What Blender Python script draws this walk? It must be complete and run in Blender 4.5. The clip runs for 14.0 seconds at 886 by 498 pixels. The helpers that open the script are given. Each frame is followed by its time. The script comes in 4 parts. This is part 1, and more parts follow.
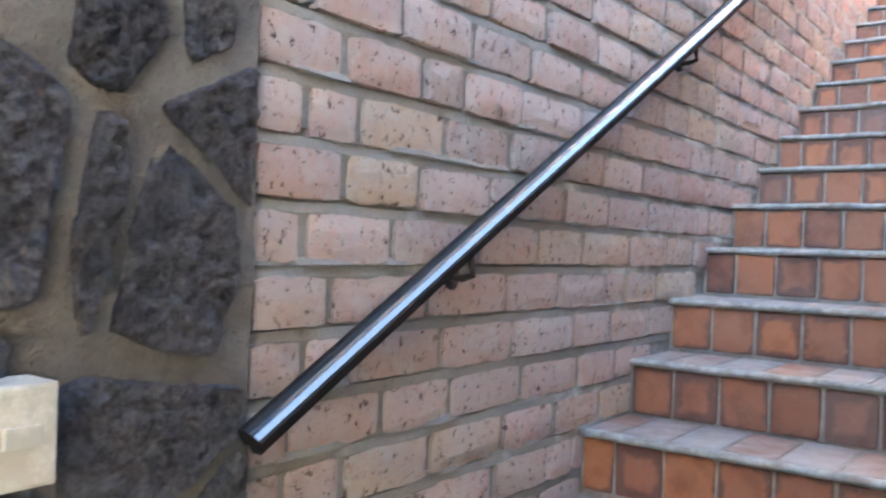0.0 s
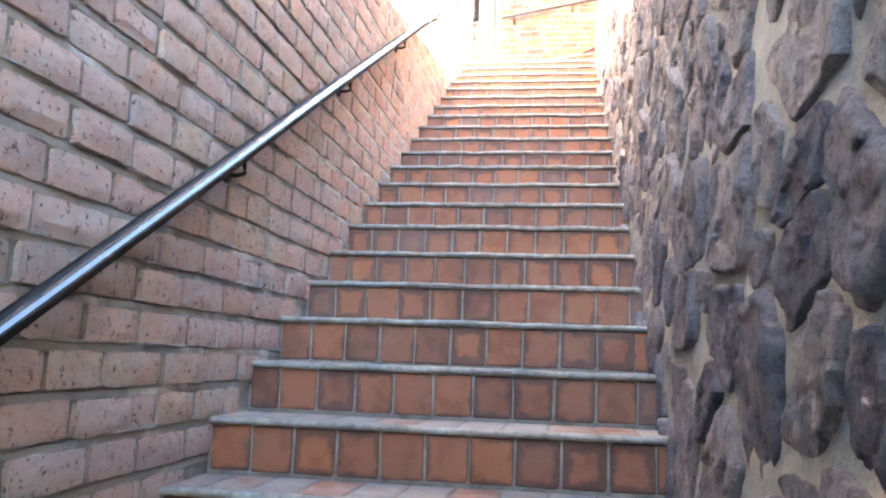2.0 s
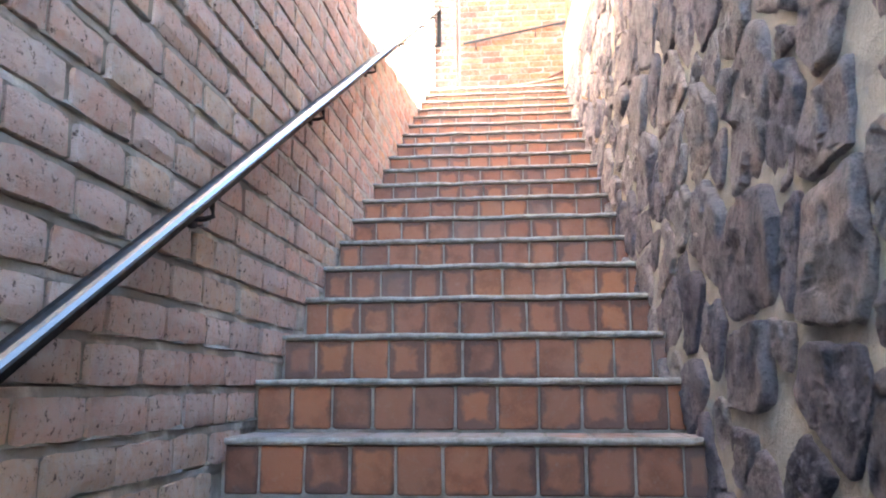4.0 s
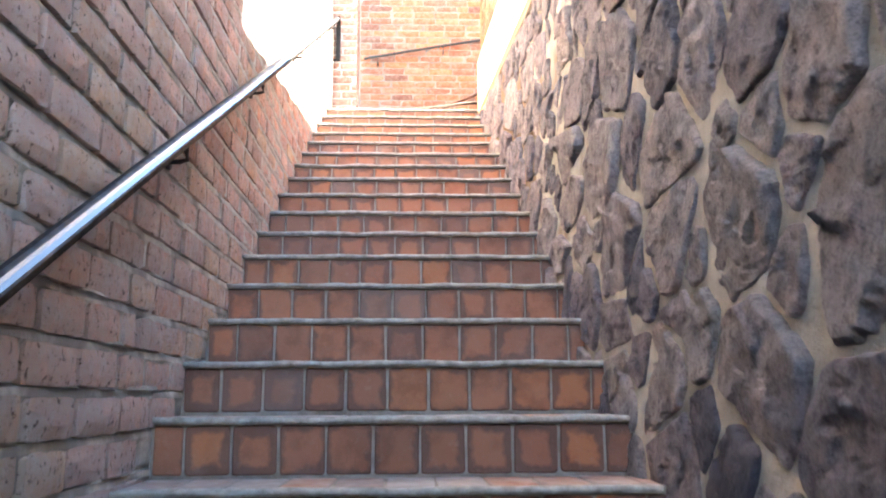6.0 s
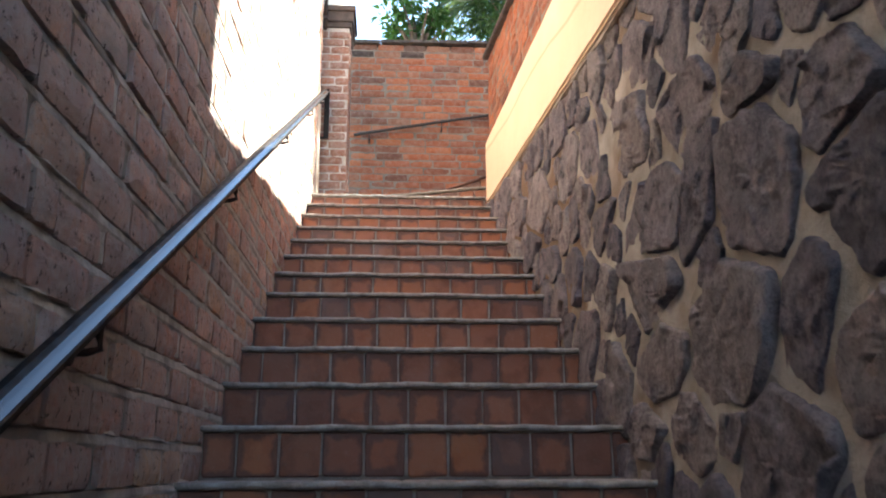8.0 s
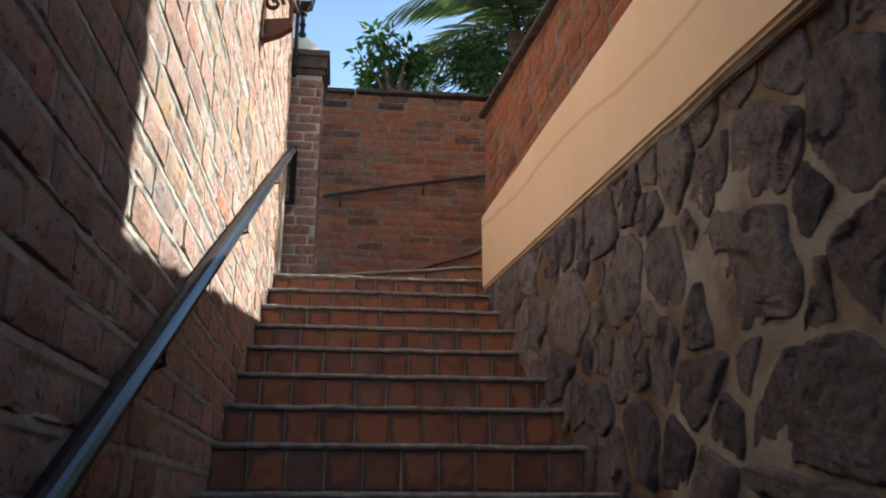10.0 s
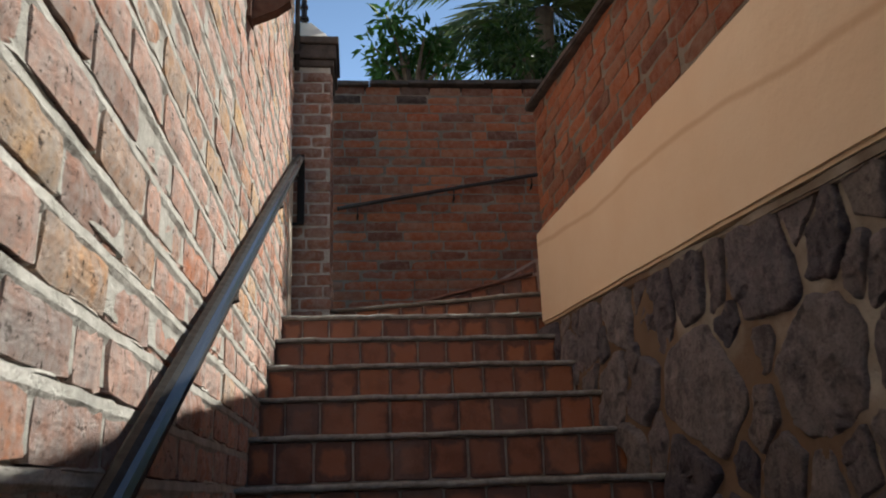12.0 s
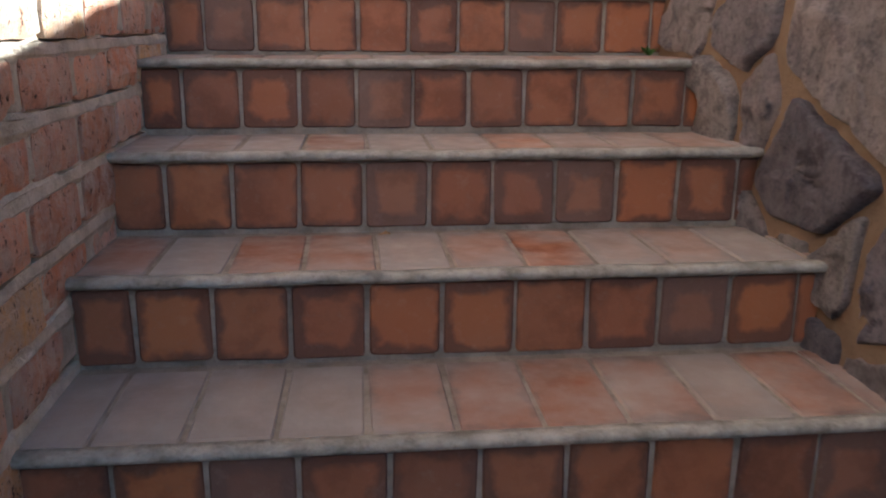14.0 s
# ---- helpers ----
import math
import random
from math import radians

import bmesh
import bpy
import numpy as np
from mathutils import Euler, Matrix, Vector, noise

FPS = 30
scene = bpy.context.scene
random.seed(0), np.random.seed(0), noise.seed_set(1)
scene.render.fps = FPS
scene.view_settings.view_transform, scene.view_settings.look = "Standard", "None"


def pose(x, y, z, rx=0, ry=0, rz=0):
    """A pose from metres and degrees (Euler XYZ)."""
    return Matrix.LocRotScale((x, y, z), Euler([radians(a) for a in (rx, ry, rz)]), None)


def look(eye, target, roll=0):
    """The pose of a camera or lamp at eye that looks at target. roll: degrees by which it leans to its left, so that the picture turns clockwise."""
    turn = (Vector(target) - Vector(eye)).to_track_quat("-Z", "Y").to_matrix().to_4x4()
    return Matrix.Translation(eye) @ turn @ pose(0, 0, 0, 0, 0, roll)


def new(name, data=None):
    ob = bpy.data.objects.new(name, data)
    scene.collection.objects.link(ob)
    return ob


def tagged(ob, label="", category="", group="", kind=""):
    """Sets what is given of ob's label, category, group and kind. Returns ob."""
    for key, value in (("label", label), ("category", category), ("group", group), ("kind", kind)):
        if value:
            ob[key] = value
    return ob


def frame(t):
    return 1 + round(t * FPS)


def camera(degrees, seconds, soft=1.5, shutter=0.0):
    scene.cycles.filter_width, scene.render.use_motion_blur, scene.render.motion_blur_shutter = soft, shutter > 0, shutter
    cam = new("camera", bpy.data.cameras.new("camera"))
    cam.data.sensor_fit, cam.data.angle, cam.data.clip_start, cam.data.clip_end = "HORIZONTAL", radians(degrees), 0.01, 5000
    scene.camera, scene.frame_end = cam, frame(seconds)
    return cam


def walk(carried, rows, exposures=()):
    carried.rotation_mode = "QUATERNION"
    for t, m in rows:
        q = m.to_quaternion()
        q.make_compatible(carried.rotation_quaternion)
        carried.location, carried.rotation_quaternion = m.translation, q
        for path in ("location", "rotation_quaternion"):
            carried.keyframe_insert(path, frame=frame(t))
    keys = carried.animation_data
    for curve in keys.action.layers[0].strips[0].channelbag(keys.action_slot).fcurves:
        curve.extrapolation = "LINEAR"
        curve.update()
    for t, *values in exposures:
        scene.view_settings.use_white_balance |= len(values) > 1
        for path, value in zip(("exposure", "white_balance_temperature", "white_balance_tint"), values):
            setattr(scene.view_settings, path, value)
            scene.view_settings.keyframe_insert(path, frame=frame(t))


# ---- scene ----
cam = camera(55.8, 14.0, soft=1.9, shutter=0.3)
PATH = [
    (0, (1.062, -2.398, 0.317), (-0.136, -0.796, 0.313), 1.9),
    (0.5, (1.068, -2.376, 0.332), (0.109, -0.625, 0.443), 3.7),
    (1, (1.073, -2.344, 0.347), (0.487, -0.437, 0.479), 5.2),
    (1.5, (1.111, -2.292, 0.37), (0.772, -0.332, 0.577), 3.1),
    (2, (1.118, -2.268, 0.383), (0.821, -0.307, 0.641), 2.0),
    (2.5, (1.061, -2.203, 0.401), (0.841, -0.243, 0.729), 0.1),
    (4.8, (0.843, -1.555, 0.574), (0.7, 0.413, 0.903), -0.2),
    (5, (0.827, -1.452, 0.605), (0.749, 0.519, 0.938), 0.3),
    (5.5, (0.793, -1.226, 0.782), (0.799, 0.744, 1.126), -0.1),
    (6, (0.748, -0.989, 0.918), (0.829, 0.977, 1.274), -0.3),
    (6.5, (0.747, -0.736, 1.06), (0.745, 1.213, 1.51), -0.8),
    (7, (0.688, -0.483, 1.199), (0.686, 1.461, 1.668), -0.1),
    (7.5, (0.632, -0.291, 1.335), (0.838, 1.641, 1.809), -0.2),
    (8, (0.59, -0.048, 1.443), (0.724, 1.883, 1.946), -0.2),
    (8.5, (0.549, 0.163, 1.615), (0.764, 2.083, 2.132), 0.0),
    (9, (0.504, 0.404, 1.736), (0.856, 2.306, 2.245), 0.3),
    (9.2, (0.498, 0.492, 1.789), (0.776, 2.394, 2.34), 1.7),
    (11.3, (0.371, 1.535, 2.434), (0.656, 3.422, 3.031), -2.7),
    (11.5, (0.388, 1.626, 2.467), (0.706, 3.513, 3.049), -2.7),
    (12, (0.38, 1.868, 2.581), (0.589, 3.775, 3.144), -2.1),
    (12.5, (0.373, 2.118, 2.702), (0.697, 4.053, 3.092), -1.0),
    (12.7, (0.425, 2.24, 2.722), (0.751, 4.192, 3.01), -1.0),
    (13, (0.453, 2.4, 2.768), (0.685, 4.386, 2.825), -1.3),
    (13.5, (0.525, 2.651, 2.854), (0.72, 4.613, 2.514), -0.6),
    (13.6, (0.513, 2.717, 2.879), (0.771, 4.651, 2.441), 0.0),
    (14, (0.504, 2.886, 2.884), (0.706, 4.807, 2.366), 0.4),
]
EXPOSURES = [(t, e, k, 5) for t, e, k in ((0.0, 6.25, 6850), (0.5, 6.65, 6850), (1.5, 6.25, 6900), (2.0, 5.95, 6900), (2.5, 5.75, 6800), (5.0, 5.45, 6800), (6.5, 4.75, 6700), (7.5, 3.6, 6550), (8.0, 3.0, 6550), (9.0, 2.0, 6500), (11.5, 0.55, 6400), (12.0, 0.5, 6400), (12.5, 0.4, 6450), (13.0, 0.65, 6500), (13.5, 1.2, 6500), (14.0, 2.55, 6300))]
walk(cam, [(t, look(eye, target, roll)) for t, eye, target, roll in PATH], EXPOSURES)

# ---- plan, in metres ----
RISE, RUN, WIDE = 0.175, 0.31, 1.4
FIRST, LAST = -5, 20          # straight flight; step n has its nosing at y = n * RUN, z = n * RISE
FLOOR = (FIRST - 1) * RISE
WALL_END = 6.72               # end of the tall brick wall
BACK = 7.8                    # brick wall behind the winders
RET = 6.15                    # end of the retaining wall on the other side


def band_low(y):
    return 3.42 - 0.055 * (RET - y)


def band_high(y):
    return 3.93 - 0.03 * (RET - y)


def ret_high(y):
    return 4.69 - 0.11 * (RET - y)


def band_face(y):
    return 1.61 - 0.0408 * y


LEAN = 0.08                   # the stone wall leans back as it rises


# ---- light ----
SUN = Vector((1.0, 0.15, 1.17)).normalized()
world = bpy.data.worlds.new("world")
scene.world = world
world.use_nodes = True
wn = world.node_tree
sky = wn.nodes.new("ShaderNodeTexSky")
sky.sky_type, sky.sun_disc = "NISHITA", False
sky.air_density, sky.dust_density, sky.ozone_density = 1.0, 0.1, 0.9
sky.sun_elevation = math.asin(SUN.z)
sky.sun_rotation = math.atan2(SUN.x, SUN.y)
# sky scaled up: paler low down, deeper overhead to cut light into the stairwell
way = wn.nodes.new("ShaderNodeTexCoord")
height = wn.nodes.new("ShaderNodeSeparateXYZ")
wn.links.new(way.outputs["Generated"], height.inputs[0])
sky_gain = wn.nodes.new("ShaderNodeMapRange")
sky_gain.interpolation_type = "SMOOTHSTEP"
wn.links.new(height.outputs[2], sky_gain.inputs[0])
sky_gain.inputs[1].default_value, sky_gain.inputs[2].default_value = 0.3, 0.95
sky_gain.inputs[3].default_value, sky_gain.inputs[4].default_value = 4.2, 0.72
deep = wn.nodes.new("ShaderNodeVectorMath")
deep.operation = "SCALE"
wn.links.new(sky.outputs[0], deep.inputs[0])
wn.links.new(sky_gain.outputs[0], deep.inputs[3])
wn.links.new(deep.outputs[0], wn.nodes["Background"].inputs[0])
wn.nodes["Background"].inputs[1].default_value = 0.042
sun = new("sun", bpy.data.lights.new("sun", "SUN"))
sun.data.energy, sun.data.angle, sun.data.color = 5.0, radians(0.5), (1.0, 0.95, 0.87)
sun.rotation_euler = SUN.to_track_quat("Z", "Y").to_euler()


# ---- materials ----
def mat(name, rough=0.8, metal=0.0, spec=0.4):
    m = bpy.data.materials.new(name)
    m.use_nodes = True
    b = m.node_tree.nodes["Principled BSDF"]
    b.inputs["Roughness"].default_value = rough
    b.inputs["Metallic"].default_value = metal
    b.inputs["Specular IOR Level"].default_value = spec
    return m, m.node_tree, b


def coords(nt):
    """World-sized coordinates."""
    tc = nt.nodes.new("ShaderNodeNewGeometry")
    return tc.outputs["Position"]


def noise_tex(nt, vec, scale, detail=4, rough=0.6):
    n = nt.nodes.new("ShaderNodeTexNoise")
    nt.links.new(vec, n.inputs["Vector"])
    n.inputs["Scale"].default_value, n.inputs["Detail"].default_value, n.inputs["Roughness"].default_value = scale, detail, rough
    return n.outputs["Fac"]


def ramp(nt, fac, stops):
    r = nt.nodes.new("ShaderNodeValToRGB")
    nt.links.new(fac, r.inputs[0])
    e = r.color_ramp.elements
    while len(e) < len(stops):
        e.new(0.5)
    for el, (p, c) in zip(e, stops):
        el.position = p
        el.color = (*c, 1) if len(c) == 3 else c
    return r.outputs[0]


def mixc(nt, fac, a, b, blend="MIX"):
    m = nt.nodes.new("ShaderNodeMix")
    m.data_type, m.blend_type = "RGBA", blend
    for v, s in ((fac, m.inputs[0]), (a, m.inputs[6]), (b, m.inputs[7])):
        if isinstance(v, (int, float)):
            s.default_value = v
        elif isinstance(v, tuple):
            s.default_value = (*v, 1)
        else:
            nt.links.new(v, s)
    return m.outputs[2]


def grey(v):
    return (v, v, v)


def mask(nt, fac, lo, hi, top=1.0):
    return ramp(nt, fac, [(lo, grey(0)), (hi, grey(top))])


def bump(nt, bsdf, fac, strength=0.5, dist=0.01, prev=None):
    b = nt.nodes.new("ShaderNodeBump")
    b.inputs["Strength"].default_value, b.inputs["Distance"].default_value = strength, dist
    nt.links.new(fac, b.inputs["Height"])
    if prev:
        nt.links.new(prev, b.inputs["Normal"])
    nt.links.new(b.outputs[0], bsdf.inputs["Normal"])
    return b.outputs[0]


def rand(nt, joined):
    n = nt.nodes.new("ShaderNodeNewGeometry" if joined else "ShaderNodeObjectInfo")
    return n.outputs["Random Per Island" if joined else "Random"]


def brick_mat(name, joined, tones, film, film_amount, dark=0.25, shade_grey=False):
    m, nt, b = mat(name, 0.88, spec=0.25)
    p = coords(nt)
    c = ramp(nt, rand(nt, joined), tones)
    c = mixc(nt, mask(nt, noise_tex(nt, p, 14), 0.35, 0.7, 0.55), c, mixc(nt, 1.0, c, (0.8, 0.62, 0.55), "MULTIPLY"))
    c = mixc(nt, mask(nt, noise_tex(nt, p, 9, 7, 0.8), 0.54, 0.64, 0.45), c, mixc(nt, 1.0, c, (0.55, 0.47, 0.45), "MULTIPLY"))
    c = mixc(nt, mask(nt, noise_tex(nt, p, 24, 8, 0.78), 0.45, 0.66, film_amount), c, film)
    c = mixc(nt, mask(nt, noise_tex(nt, p, 6, 6, 0.75), 0.44, 0.68, film_amount), c, film)
    if shade_grey:                      # grey cast of the sky-lit lower stair put into the colour, fading up the stair
        xyz = nt.nodes.new("ShaderNodeSeparateXYZ")
        nt.links.new(p, xyz.inputs[0])
        add = nt.nodes.new("ShaderNodeMath")
        add.operation = "MULTIPLY_ADD"
        nt.links.new(xyz.outputs[1], add.inputs[0])
        add.inputs[1].default_value = -0.07
        nt.links.new(noise_tex(nt, p, 8, 6, 0.75), add.inputs[2])
        c = mixc(nt, mask(nt, add.outputs[0], 0.12, 0.40, 0.62), c, (0.33, 0.308, 0.30))
    c = mixc(nt, mask(nt, noise_tex(nt, p, 42, 6, 0.8), 0.57, 0.62, dark), c, (0.07, 0.05, 0.045))
    nt.links.new(c, b.inputs["Base Color"])
    fold = nt.nodes.new("ShaderNodeMapping")
    nt.links.new(p, fold.inputs[0])
    fold.inputs["Rotation"].default_value = (0.35, 0.35, 0)
    fold.inputs["Scale"].default_value = (0.6, 0.6, 1.6)
    n1 = bump(nt, b, noise_tex(nt, fold.outputs[0], 26, 9, 0.8), 1.0, 0.012)
    pit = nt.nodes.new("ShaderNodeTexVoronoi")
    nt.links.new(p, pit.inputs["Vector"])
    pit.inputs["Scale"].default_value = 60
    hole = mixc(nt, mask(nt, noise_tex(nt, p, 18, 3), 0.48, 0.6), (1.0, 1.0, 1.0), ramp(nt, pit.outputs["Distance"], [(0.12, grey(0)), (0.3, grey(1))]))
    n2 = bump(nt, b, hole, 0.8, 0.004, n1)
    bump(nt, b, noise_tex(nt, p, 190, 3, 0.7), 0.6, 0.002, n2)
    return m


PALE = [(0.0, (0.34, 0.18, 0.13)), (0.2, (0.70, 0.35, 0.24)), (0.4, (0.78, 0.47, 0.36)), (0.58, (0.58, 0.33, 0.25)), (0.7, (0.68, 0.44, 0.22)), (0.85, (0.60, 0.23, 0.12)), (1.0, (0.74, 0.54, 0.46))]
RED = [(0.0, (0.14, 0.060, 0.042)), (0.3, (0.26, 0.088, 0.045)), (0.6, (0.37, 0.125, 0.055)), (0.85, (0.23, 0.11, 0.07)), (1.0, (0.34, 0.095, 0.038))]
FILM = (0.62, 0.585, 0.565)
BRICK_A, BRICK_AJ = brick_mat("pale_brick", False, PALE, FILM, 0.5, 0.95, True), brick_mat("pale_brick_far", True, PALE, FILM, 0.5, 0.95, True)
BRICK_B, BRICK_BJ = brick_mat("red_brick", False, RED, (0.36, 0.28, 0.23), 0.22), brick_mat("red_brick_far", True, RED, (0.36, 0.28, 0.23), 0.22)
BRICK_C, BRICK_CJ = (brick_mat(n, j, [(0.0, (0.20, 0.11, 0.085)), (0.4, (0.32, 0.16, 0.11)), (0.7, (0.26, 0.16, 0.13)), (1.0, (0.36, 0.15, 0.09))], (0.42, 0.36, 0.33), 0.5) for n, j in (("pillar_brick", False), ("pillar_brick_far", True)))
BRICK_D = brick_mat("soot_brick", False, [(0.0, (0.05, 0.035, 0.03)), (1.0, (0.12, 0.07, 0.055))], (0.2, 0.15, 0.13), 0.3)


def rough_mat(name, a, b2, scale=9, bumpy=0.5, rough=0.92, grain=120, third=None, along=None):
    m, nt, b = mat(name, rough, spec=0.2)
    p = coords(nt)
    c = mixc(nt, mask(nt, noise_tex(nt, p, scale, 6, 0.65), 0.35, 0.65), a, b2)
    if third:
        where = noise_tex(nt, p, scale * 0.35, 4)
        if along:                 # the third colour shows more towards one end of the stair
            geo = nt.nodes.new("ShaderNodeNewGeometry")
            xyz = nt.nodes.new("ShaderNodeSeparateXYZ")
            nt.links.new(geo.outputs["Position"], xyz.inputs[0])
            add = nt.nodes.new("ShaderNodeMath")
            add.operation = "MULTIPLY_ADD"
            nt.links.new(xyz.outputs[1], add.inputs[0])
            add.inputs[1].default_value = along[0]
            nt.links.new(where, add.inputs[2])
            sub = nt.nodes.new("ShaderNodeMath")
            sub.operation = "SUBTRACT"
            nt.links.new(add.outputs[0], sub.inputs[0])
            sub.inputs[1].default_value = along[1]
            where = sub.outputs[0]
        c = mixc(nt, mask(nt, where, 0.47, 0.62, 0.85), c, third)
    c = mixc(nt, mask(nt, noise_tex(nt, p, grain, 3), 0.55, 0.75, 0.5), c, mixc(nt, 1.0, c, (0.55, 0.52, 0.5), "MULTIPLY"))
    nt.links.new(c, b.inputs["Base Color"])
    n1 = bump(nt, b, noise_tex(nt, p, scale * 4, 6, 0.7), bumpy, 0.012)
    bump(nt, b, noise_tex(nt, p, grain * 1.6, 3), bumpy, 0.002, n1)
    return m


# third colour darkens the lower joints, standing in for shade under the bricks
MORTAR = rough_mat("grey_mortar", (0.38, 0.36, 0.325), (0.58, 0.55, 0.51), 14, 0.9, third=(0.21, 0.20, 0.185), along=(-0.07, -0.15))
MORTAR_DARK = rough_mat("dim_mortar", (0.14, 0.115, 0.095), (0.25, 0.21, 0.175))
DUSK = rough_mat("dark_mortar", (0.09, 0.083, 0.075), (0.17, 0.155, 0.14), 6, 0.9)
GROUT = rough_mat("step_grout", (0.18, 0.155, 0.13), (0.32, 0.285, 0.25), 12, 0.5)
# browner up the stair, and darkened there to carry that stretch's shade
OCHRE = rough_mat("ochre_mortar", (0.25, 0.235, 0.205), (0.39, 0.365, 0.325), 5, 0.9, third=(0.13, 0.078, 0.046), along=(0.06, 0.16))
CEMENT = rough_mat("step_cement", (0.20, 0.195, 0.175), (0.42, 0.41, 0.38), 22, 0.7, 0.75)
CAP = rough_mat("dark_coping", (0.05, 0.042, 0.04), (0.12, 0.10, 0.09), 8, 0.6)
EDGE = rough_mat("cream_render", (0.52, 0.44, 0.36), (0.64, 0.56, 0.47), 8, 0.5)
WHITE = rough_mat("white_render", (0.72, 0.68, 0.6), (0.8, 0.77, 0.7), 6, 0.2)
GROUND = rough_mat("dry_ground", (0.2, 0.15, 0.1), (0.3, 0.24, 0.17), 1.5, 0.5)


def stone_mat(name, tones, light, pits=0.0):
    m, nt, b = mat(name, 0.8, spec=0.35)
    p = coords(nt)
    c = ramp(nt, rand(nt, False), tones)
    st = nt.nodes.new("ShaderNodeMapping")
    nt.links.new(p, st.inputs[0])
    st.inputs["Rotation"].default_value = (0.3, 0, 0)
    st.inputs["Scale"].default_value = (1, 1.5, 1.0)
    c = mixc(nt, mask(nt, noise_tex(nt, st.outputs[0], 9, 8, 0.75), 0.45, 0.6, 0.8), c, mixc(nt, 1.0, c, (1.5, 1.42, 1.38), "MULTIPLY"))
    c = mixc(nt, mask(nt, noise_tex(nt, p, 13, 9, 0.8), 0.5, 0.58, 0.85), c, mixc(nt, 1.0, c, (0.5, 0.49, 0.54), "MULTIPLY"))
    c = mixc(nt, mask(nt, noise_tex(nt, p, 4.5, 6, 0.75), 0.56, 0.66, light), c, (0.34, 0.30, 0.285))
    c = mixc(nt, mask(nt, noise_tex(nt, p, 75, 4, 0.7), 0.56, 0.66, 0.7), c, mixc(nt, 1.0, c, (0.45, 0.44, 0.46), "MULTIPLY"))
    nt.links.new(c, b.inputs["Base Color"])
    n1 = bump(nt, b, noise_tex(nt, st.outputs[0], 13, 10, 0.8), 0.5, 0.010)
    n2 = bump(nt, b, noise_tex(nt, p, 60, 8, 0.85), 1.0, 0.018 + pits, n1)
    if pits:
        pit = nt.nodes.new("ShaderNodeTexVoronoi")
        nt.links.new(p, pit.inputs["Vector"])
        pit.inputs["Scale"].default_value = 70
        n2 = bump(nt, b, pit.outputs["Distance"], 1.0, 0.012, n2)
    speck = mask(nt, noise_tex(nt, p, 110, 5, 0.8), 0.48, 0.6, 0.45 + 10 * pits)
    nt.links.new(mixc(nt, speck, c, mixc(nt, 1.0, c, (0.42, 0.42, 0.45), "MULTIPLY")), b.inputs["Base Color"])
    bump(nt, b, noise_tex(nt, p, 170, 4, 0.7), 0.8, 0.003, n2)
    return m


STONE = stone_mat("field_stone", [(0.0, (0.088, 0.084, 0.108)), (0.15, (0.215, 0.190, 0.200)), (0.35, (0.285, 0.250, 0.245)), (0.5, (0.105, 0.102, 0.126)), (0.65, (0.235, 0.212, 0.226)), (0.8, (0.290, 0.262, 0.250)), (1.0, (0.150, 0.140, 0.165))], 0.5)
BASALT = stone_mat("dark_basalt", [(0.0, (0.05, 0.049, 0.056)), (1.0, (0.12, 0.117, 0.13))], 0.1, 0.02)



